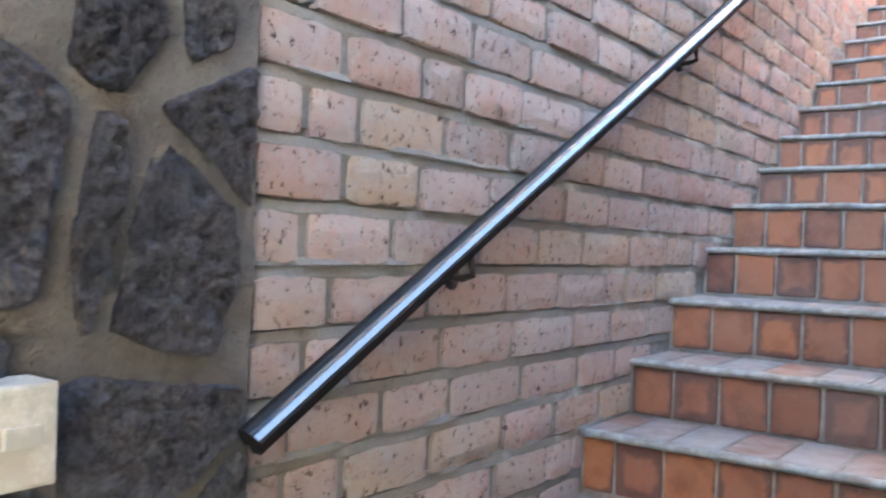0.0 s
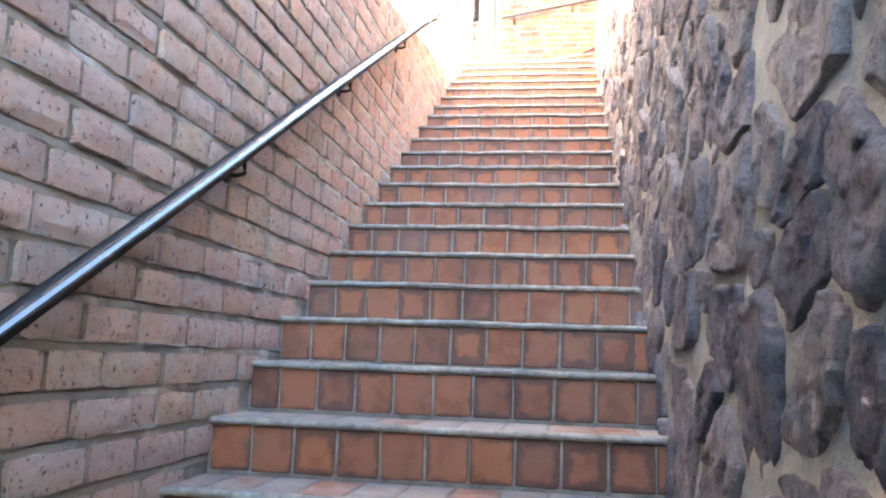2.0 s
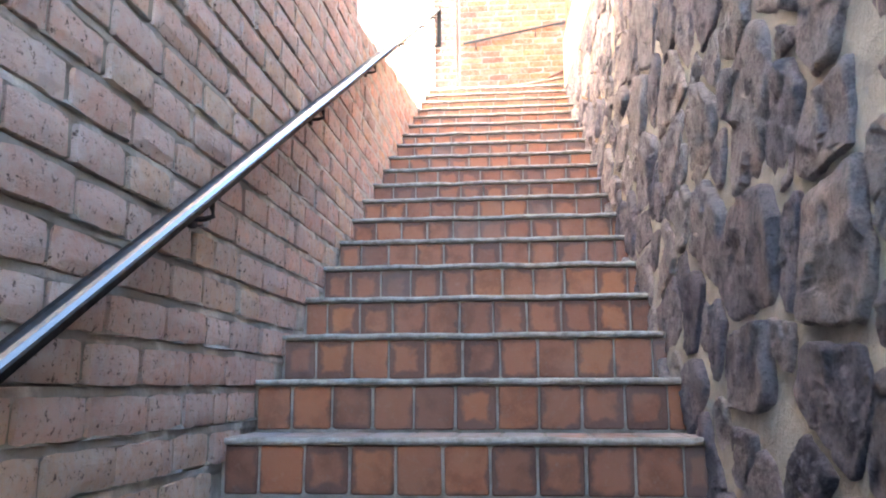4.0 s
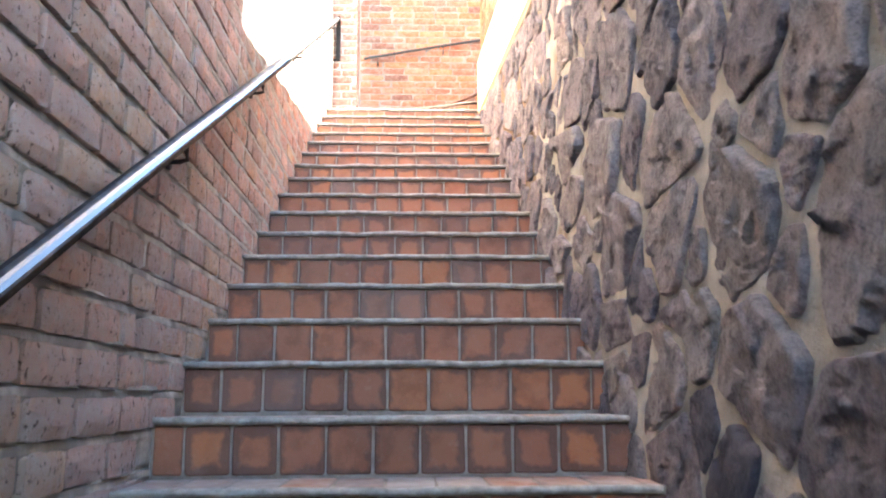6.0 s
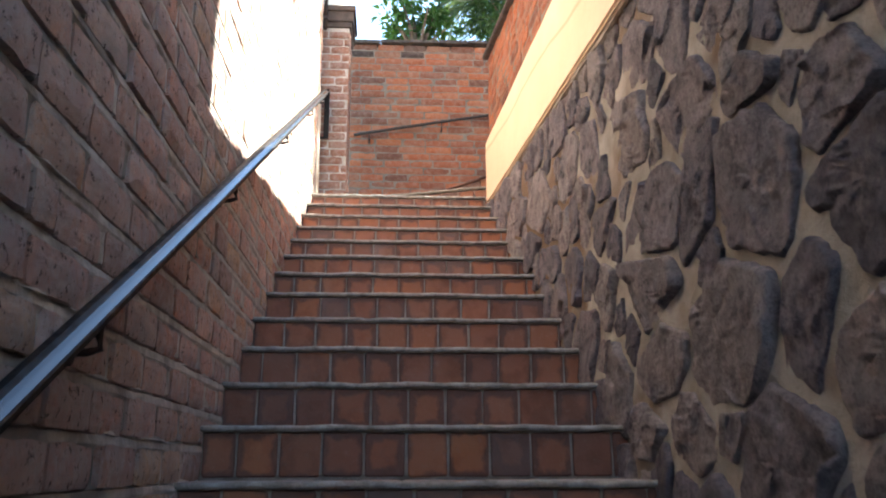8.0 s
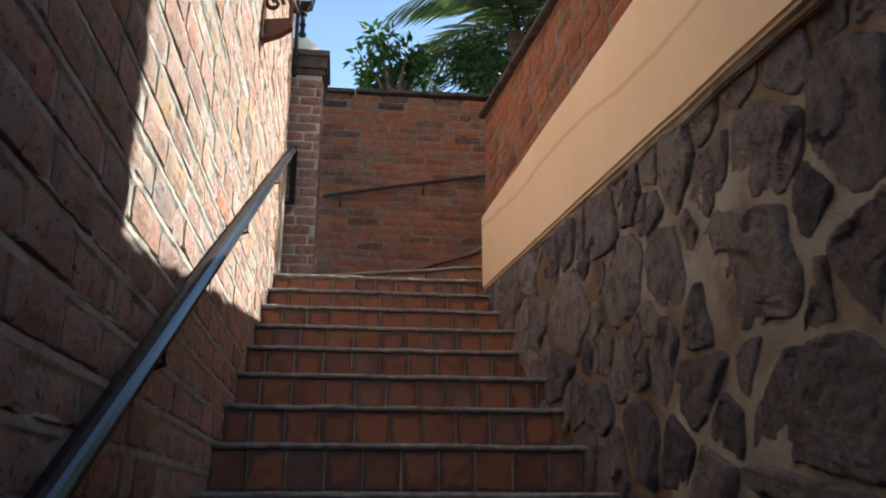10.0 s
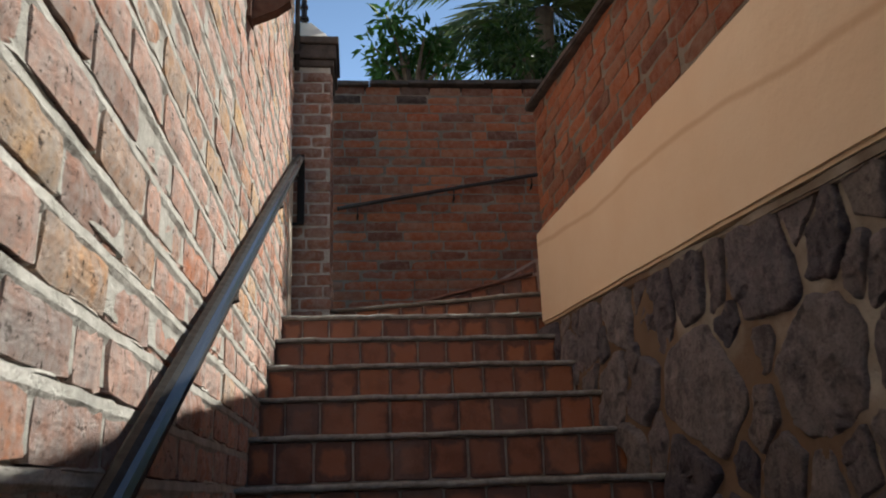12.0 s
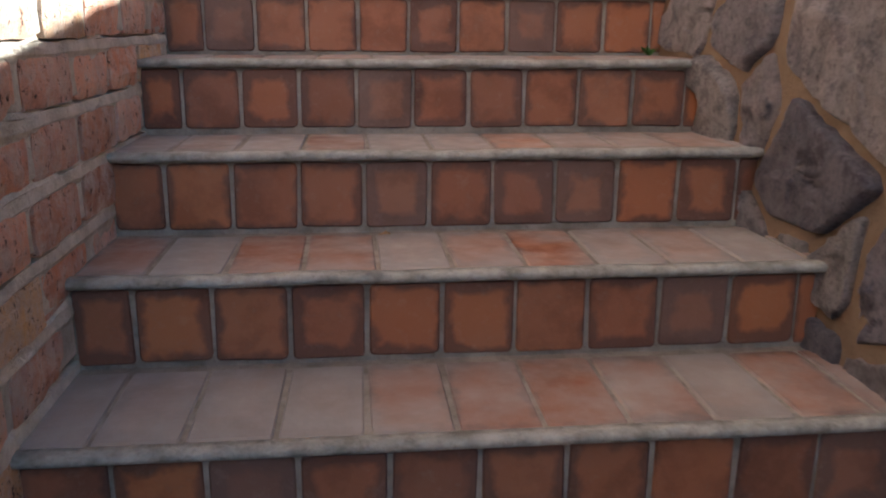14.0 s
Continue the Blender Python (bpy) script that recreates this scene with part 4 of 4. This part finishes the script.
def reach(stone, dy, dz):
    """How far a stone goes from its middle in a direction."""
    w, l, t = stone[2] / 2, stone[3] / 2, radians(stone[4])
    u, v = dy * math.cos(t) - dz * math.sin(t), dy * math.sin(t) + dz * math.cos(t)
    return (abs(u / w) ** 3 + abs(v / l) ** 3) ** (-1 / 3)


def cut(poly, m, n):
    """Keeps what lies behind the line through m with the normal n."""
    out = []
    for (x0, y0), (x1, y1) in zip(poly, poly[1:] + poly[:1]):
        d0, d1 = (x0 - m[0]) * n[0] + (y0 - m[1]) * n[1], (x1 - m[0]) * n[0] + (y1 - m[1]) * n[1]
        if d0 <= 0:
            out.append((x0, y0))
        if d0 * d1 < 0:
            t = d0 / (d0 - d1)
            out.append((x0 + t * (x1 - x0), y0 + t * (y1 - y0)))
    return out


def field_stones(parent, x, sign, placed, y0, y1, low, high, seed, lean, stone=None, extra=0.0, fill=(0.30, 0.22, 0.16, 0.12)):
    """The placed stones, smaller ones in what they leave free, and wide mortar between them all."""
    r = random.Random(seed)
    taper = TAPER if lean else 0.0
    stones = list(placed)
    for size in fill:
        for _ in range(5000):
            y = r.uniform(y0, y1)
            z = r.uniform(low(y) - 0.1, high(y) - size * 0.35)
            w, l, t = size * r.uniform(0.7, 1.0), size * r.uniform(0.95, 1.35), r.uniform(-90, 90)
            new_one = (y, z, w, l, t)
            free = True
            for q in stones:
                dy, dz = q[0] - y, q[1] - z
                d = math.hypot(dy, dz)
                if d < 0.75 and d < 0.93 * (reach(q, dy / d, dz / d) + reach(new_one, dy / d, dz / d)):
                    free = False
                    break
            if free:
                stones.append(new_one)
    slope = (high(y1) - high(y0)) / (y1 - y0)
    for i, s in enumerate(stones):
        poly = outline(*s, r)
        for q in stones:
            dy, dz = q[0] - s[0], q[1] - s[1]
            d = math.hypot(dy, dz)
            if q is s or d > 0.8 or d < 1e-6:
                continue
            mine, other = reach(s, dy / d, dz / d) * 1.8, reach(q, dy / d, dz / d) * 1.8
            joint = 0.011 + extra + 0.034 * abs(noise.noise(Vector((s[0] + q[0], s[1] + q[1], 3)) * 4))
            if mine + other + joint > d:
                at = (d - joint) * mine / (mine + other)
                poly = cut(poly, (s[0] + dy / d * at, s[1] + dz / d * at), (dy / d, dz / d))
        poly = cut(poly, (y0, high(y0) - 0.012), (-slope, 1))
        poly = cut(poly, (y1 - 0.004, 0), (1, 0))
        if len(poly) < 3:
            continue
        cy, cz = sum(c[0] for c in poly) / len(poly), sum(c[1] for c in poly) / len(poly)
        poly = [(a - cy, b - cz) for a, b in poly]
        size = max(math.hypot(a, b) for a, b in poly)
        if size < 0.04 or min(math.hypot(a, b) for a, b in poly) < 0.012:
            continue
        me = stone_mesh("stone", poly, 0.004, r.uniform(0.018, 0.031) * min(1, 0.5 + size * 3.5), seed * 1000 + i, sign, stone or STONE)
        put_piece("stone", me, parent, Matrix(((1, -lean * SLOPE - taper, lean, x + lean * (cz - SLOPE * cy) - taper * cy), (0, 1, 0, cy), (0, 0, 1, cz), (0, 0, 0, 1))))


def mortar_face(parent, x, sign, y0, y1, z0, high, seed, lean=0.0, material=None):
    """The lumpy mortar between the stones."""
    ny, nz = int((y1 - y0) / 0.03), 90
    taper = TAPER if lean else 0.0
    V, F = [], []
    for i in range(ny + 1):
        y = y0 + (y1 - y0) * i / ny
        for j in range(nz + 1):
            z = z0 + (high(y) - z0) * j / nz
            h = 0.010 * noise.noise(Vector((y * 7, z * 7, seed))) + 0.006 * noise.noise(Vector((y * 21, z * 21, seed)))
            V.append((x + lean * (z - SLOPE * y) - taper * y + sign * (0.008 + h), y, z))
    for i in range(ny):
        for j in range(nz):
            a = i * (nz + 1) + j
            F.append((a, a + 1, a + nz + 2, a + nz + 1))
    me = bpy.data.meshes.new("mortar")
    me.from_pydata(V, [], F)
    me.materials.append(material or OCHRE)
    me.polygons.foreach_set("use_smooth", [True] * len(me.polygons))
    ob = new("mortar", me)
    ob.parent = parent
    return ob


# larger stones by stretch of wall: place along it, height, breadth, length and lean in degrees
STONES_FOOT = [(-1.04, 0.34, 0.12, 0.2, -13), (-0.98, 0.64, 0.23, 0.33, 29), (-0.82, 0.35, 0.2, 0.35, -52), (-0.72, 0.56, 0.15, 0.38, -85), (-0.67, 0.75, 0.13, 0.3, -88), (-0.62, 1.02, 0.24, 0.73, 72), (-0.52, 0.35, 0.28, 0.3, -57), (-0.2, 0.74, 0.29, 0.39, -85), (-0.18, 0.48, 0.22, 0.36, 76), (0.02, 0.78, 0.1, 0.27, 0), (0.06, 1.11, 0.19, 0.35, -2), (0.33, 0.54, 0.21, 0.47, 86), (0.35, 0.83, 0.32, 0.41, -89), (0.36, 1.22, 0.35, 0.42, -9), (0.57, 0.63, 0.14, 0.15, -50), (0.74, 0.98, 0.28, 0.44, 80)]
STONES_LOWER = [(0.85, 1.34, 0.3, 0.35, 44), (0.87, 0.73, 0.21, 0.32, -57), (1.09, 1.84, 0.26, 0.29, 71), (1.18, 2.07, 0.1, 0.21, 62), (1.23, 1.14, 0.08, 0.31, -86), (1.24, 0.74, 0.21, 0.46, 77), (1.29, 1.36, 0.27, 0.33, 66), (1.32, 1.63, 0.26, 0.64, 79), (1.43, 1.96, 0.24, 0.46, 56), (1.5, 2.21, 0.19, 0.4, 72), (1.64, 1.75, 0.21, 0.27, -30), (1.77, 1.43, 0.28, 0.42, 87), (1.78, 1.15, 0.16, 0.36, 88), (1.88, 2.42, 0.15, 0.29, 71), (1.89, 2.15, 0.34, 0.5, 59), (2.02, 1.77, 0.33, 0.47, 83)]
STONES_MIDDLE = [(2.08, 2.73, 0.16, 0.27, 75), (2.1, 1.24, 0.25, 0.32, 35), (2.22, 2.21, 0.26, 0.33, 16), (2.24, 1.51, 0.16, 0.3, 76), (2.31, 2.51, 0.23, 0.45, 73), (2.42, 2.89, 0.25, 0.37, 4), (2.5, 1.74, 0.19, 0.43, 85), (2.57, 2.27, 0.3, 0.66, 85), (2.6, 1.52, 0.15, 0.33, 88), (2.62, 2.01, 0.21, 0.75, 77), (2.78, 2.96, 0.28, 0.33, 61), (2.87, 2.65, 0.33, 0.62, 68), (3.05, 2.08, 0.2, 0.3, 30), (3.08, 2.99, 0.17, 0.27, -77), (3.15, 2.38, 0.19, 0.43, -79), (3.55, 3.04, 0.08, 0.22, -8)]
STONES_UPPER = [(3.61, 2.61, 0.1, 0.16, -19), (3.66, 3.13, 0.15, 0.19, -28), (3.72, 2.83, 0.31, 0.33, -61), (3.74, 2.55, 0.19, 0.3, 52), (3.89, 2.6, 0.15, 0.29, -89), (3.97, 3.15, 0.26, 0.4, 58), (4.34, 2.86, 0.3, 0.64, 85), (4.39, 3.18, 0.17, 0.23, -83), (4.45, 2.59, 0.21, 0.56, -87), (4.7, 3.15, 0.21, 0.35, -88), (5.05, 3.23, 0.19, 0.31, 77), (5.15, 2.95, 0.26, 0.4, -72)]
mortar_face(wall_east, STONE_X, -1, -2.6, RET, FLOOR, lambda y: band_low(y) + 0.01, 3, LEAN)
field_stones(wall_east, STONE_X, -1, STONES_FOOT + STONES_LOWER + STONES_MIDDLE + STONES_UPPER, -2.6, RET, lambda y: max(FLOOR, y * SLOPE - 0.2), band_low, 5, LEAN)
STONES_PIER = [(-1.645, 0.31, 0.155, 0.27, 0), (-1.775, 0.34, 0.05, 0.26, 0), (-1.75, 0.64, 0.10, 0.22, 0), (-1.60, 0.66, 0.07, 0.22, 0), (-1.69, 0.01, 0.24, 0.17, 0), (-1.92, 0.37, 0.13, 0.40, 0), (-1.70, -0.24, 0.24, 0.19, 80), (-1.93, -0.02, 0.15, 0.19, 0)]
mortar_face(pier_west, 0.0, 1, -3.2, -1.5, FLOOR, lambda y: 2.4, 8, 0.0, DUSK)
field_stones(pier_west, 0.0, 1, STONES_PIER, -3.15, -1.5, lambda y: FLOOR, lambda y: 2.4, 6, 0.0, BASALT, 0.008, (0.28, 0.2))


# ---- trees beyond the wall ----
def leaf_cloud(bm_v, bm_f, centre, radius, count, length, width, r, flat=0.75):
    for _ in range(count):
        d = Vector((r.gauss(0, 1), r.gauss(0, 1), r.gauss(0, 1))).normalized()
        p = Vector(centre) + Vector((d.x, d.y, d.z * flat)) * radius * (r.random() ** 0.45)
        a = (d + Vector((r.gauss(0, 0.6), r.gauss(0, 0.6), r.gauss(0, 0.6) - 0.2))).normalized()
        b = a.cross(Vector((r.gauss(0, 1), r.gauss(0, 1), r.gauss(0, 1)))).normalized()
        n = a.cross(b)
        l, w = length * r.uniform(0.6, 1.2), width * r.uniform(0.7, 1.2)
        k = len(bm_v)
        bm_v += [tuple(p), tuple(p + a * l * 0.4 + b * w / 2 + n * w * 0.15), tuple(p + a * l - n * w * 0.3), tuple(p + a * l * 0.4 - b * w / 2 + n * w * 0.15)]
        bm_f += [(k, k + 1, k + 2), (k, k + 2, k + 3)]


def tree(at, height, crown, clumps, leaves, leaf, material, seed, label):
    r = random.Random(seed)
    t = thing("tree", label, "tree", at, group="trees beyond the wall")
    bm = bmesh.new()
    tube(bm, [(0, 0, 0), (0.06, 0.03, height * 0.35), (0.0, 0.08, height * 0.7)], 0.05 + height * 0.012, 8, 0.5)
    V, F = [], []
    for _ in range(clumps):
        d = Vector((r.gauss(0, 1), r.gauss(0, 1), r.gauss(0, 0.8))).normalized() * crown * r.uniform(0.45, 1.0)
        c = Vector((0, 0, height - crown * 0.6)) + d
        tube(bm, [(0, 0.05, height * 0.55), (c.x * 0.5, c.y * 0.5, (height * 0.55 + c.z) / 2 + 0.1), tuple(c)], 0.03, 5, 0.25)
        leaf_cloud(V, F, c, crown * r.uniform(0.22, 0.42), leaves, *leaf, r)
    part("trunk", bm, BARK, t)
    me = bpy.data.meshes.new("crown")
    me.from_pydata(V, [], F)
    me.materials.append(material)
    ob = new("crown", me)
    ob.parent = t
    return t


def palm(at, height, fronds, length, seed, label):
    r = random.Random(seed)
    t = thing("palm", label, "palm tree", at, group="trees beyond the wall")
    bm = bmesh.new()
    tube(bm, [(0.06 * math.sin(k * 0.7), 0, height * k / 8) for k in range(9)], 0.13, 10, 0.75)
    part("trunk", bm, BARK, t)
    for f in range(fronds):
        az = 2 * math.pi * (f + r.uniform(-0.3, 0.3)) / fronds
        lift = r.uniform(0.15, 1.15)
        V, F = [], []
        pts = []
        for k in range(15):
            s = k / 14
            out = length * s
            pts.append(Vector((math.cos(az) * out * math.cos(lift * (1 - s * 0.6)), math.sin(az) * out * math.cos(lift * (1 - s * 0.6)), height + out * math.sin(lift) * (1 - 0.35 * s) - 0.75 * length * s * s)))
        bm = bmesh.new()
        tube(bm, [tuple(p) for p in pts], 0.014, 4, 0.3)
        side = Vector((-math.sin(az), math.cos(az), 0))
        rib = part("rib", bm, PALM, t)
        for k in range(2, 44):
            s = k / 44
            i = min(13, int(s * 14))
            p = pts[i].lerp(pts[i + 1], s * 14 - i)
            d = (pts[i + 1] - pts[i]).normalized()
            ll = length * 0.34 * math.sin(math.pi * (0.12 + 0.82 * s)) * r.uniform(0.85, 1.1)
            for sg in (-1, 1):
                a = (side * sg + d * 0.75 + Vector((0, 0, -0.35 + r.uniform(-0.15, 0.1)))).normalized()
                w = d * 0.013
                q = len(V)
                V += [tuple(p - w), tuple(p + w), tuple(p + a * ll * 0.6 + w * 0.8), tuple(p + a * ll + Vector((0, 0, -0.1 * ll)))]
                F += [(q, q + 1, q + 2), (q, q + 2, q + 3)]
        me = bpy.data.meshes.new("frond")
        me.from_pydata(V, [], F)
        me.materials.append(PALM)
        ob = new("frond", me)
        ob.parent = t
    return t


TERRACE = 4.9
terrace = link("ground_terrace", prism(bmesh.new(), [(-12, BACK + 0.31), (14, BACK + 0.31), (14, 30), (-12, 30)], FLOOR - 0.1, TERRACE, "z"), GROUND)
tagged(terrace, "raised garden earth behind the back wall", "ground", kind="structure")
tree((0.93, 8.9, TERRACE), 1.95, 0.40, 15, 34, (0.15, 0.055), LEAF, 3, "small bright green shrub with glossy leaves behind the wall")
palm((2.4, 9.4, TERRACE), 2.5, 15, 2.0, 5, "feathery palm with arching fronds against the sky")
palm((2.1, 10.9, TERRACE), 1.9, 13, 1.6, 8, "young feathery palm low behind the wall")
tree((3.7, 10.2, TERRACE), 3.6, 1.25, 30, 150, (0.16, 0.05), DARKLEAF, 7, "dense dark green tree beside the palm")
tree((2.15, 8.85, TERRACE), 1.9, 0.62, 26, 110, (0.12, 0.045), DARKLEAF, 12, "low dark green bush behind the wall")
tree((4.4, 8.7, TERRACE), 5.2, 1.9, 46, 190, (0.18, 0.06), DARKLEAF, 9, "tall dark green leafy tree")

# extra tree added as canopy, to lower sky light on the upper steps
tree((5.8, 6.7, FLOOR - 0.1), 9.2, 2.3, 60, 210, (0.18, 0.06), DARKLEAF, 15, "added tall dark green leafy tree, dimming the sky beside the upper flight")


# ---- litter ----
def dry_leaf(at, turn, size, label):
    t = thing("dry_leaf", label, "fallen leaf", at)
    bm = bmesh.new()
    mid = [bm.verts.new((size * (k / 4 - 0.5), 0, 0.002 + 0.004 * math.sin(k))) for k in range(5)]
    for sg in (-1, 1):
        edge = [bm.verts.new((size * (k / 4 - 0.5), sg * size * 0.24 * math.sin(math.pi * k / 4), 0.006 + 0.003 * math.cos(k * 2))) for k in range(1, 4)]
        line = [mid[0]] + edge + [mid[4]]
        for k in range(4):
            vs = [mid[k], mid[k + 1], line[k + 1], line[k]]
            vs = list(dict.fromkeys(vs))
            bm.faces.new(vs if sg > 0 else vs[::-1])
    part("blade", bm, RUSTLEAF, t)
    t.rotation_euler = (0, 0, turn)
    return t


RUSTLEAF = paint_mat("dry_leaf", (0.22, 0.13, 0.06), 0.7)
dry_leaf((0.56, 4.60, 14 * RISE + 0.004), 0.6, 0.035, "small curled dry brown leaf on a stair tread")
dry_leaf((0.92, 2.86, 9 * RISE + 0.004), 2.1, 0.03, "small dry brown leaf on a stair tread")
dry_leaf((0.45, 1.74, 5 * RISE + 0.004), 1.2, 0.03, "tiny pale dry leaf on a stair tread")
weed = thing("weed", "small green weed growing in the corner of a tiled step", "weed", (1.335, 5.245, 16 * RISE))
for k in range(9):
    a, l = k * 0.7, 0.02 + 0.006 * (k % 3)
    bm = bmesh.new()
    q = [bm.verts.new(p) for p in ((0, 0, 0), (math.cos(a) * l * 0.6 - math.sin(a) * 0.007, math.sin(a) * l * 0.6 + math.cos(a) * 0.007, l * 0.7), (math.cos(a) * l, math.sin(a) * l, l * 0.9), (math.cos(a) * l * 0.6 + math.sin(a) * 0.007, math.sin(a) * l * 0.6 - math.cos(a) * 0.007, l * 0.6))]
    bm.faces.new(q)
    part("leaf", bm, LEAF, weed)
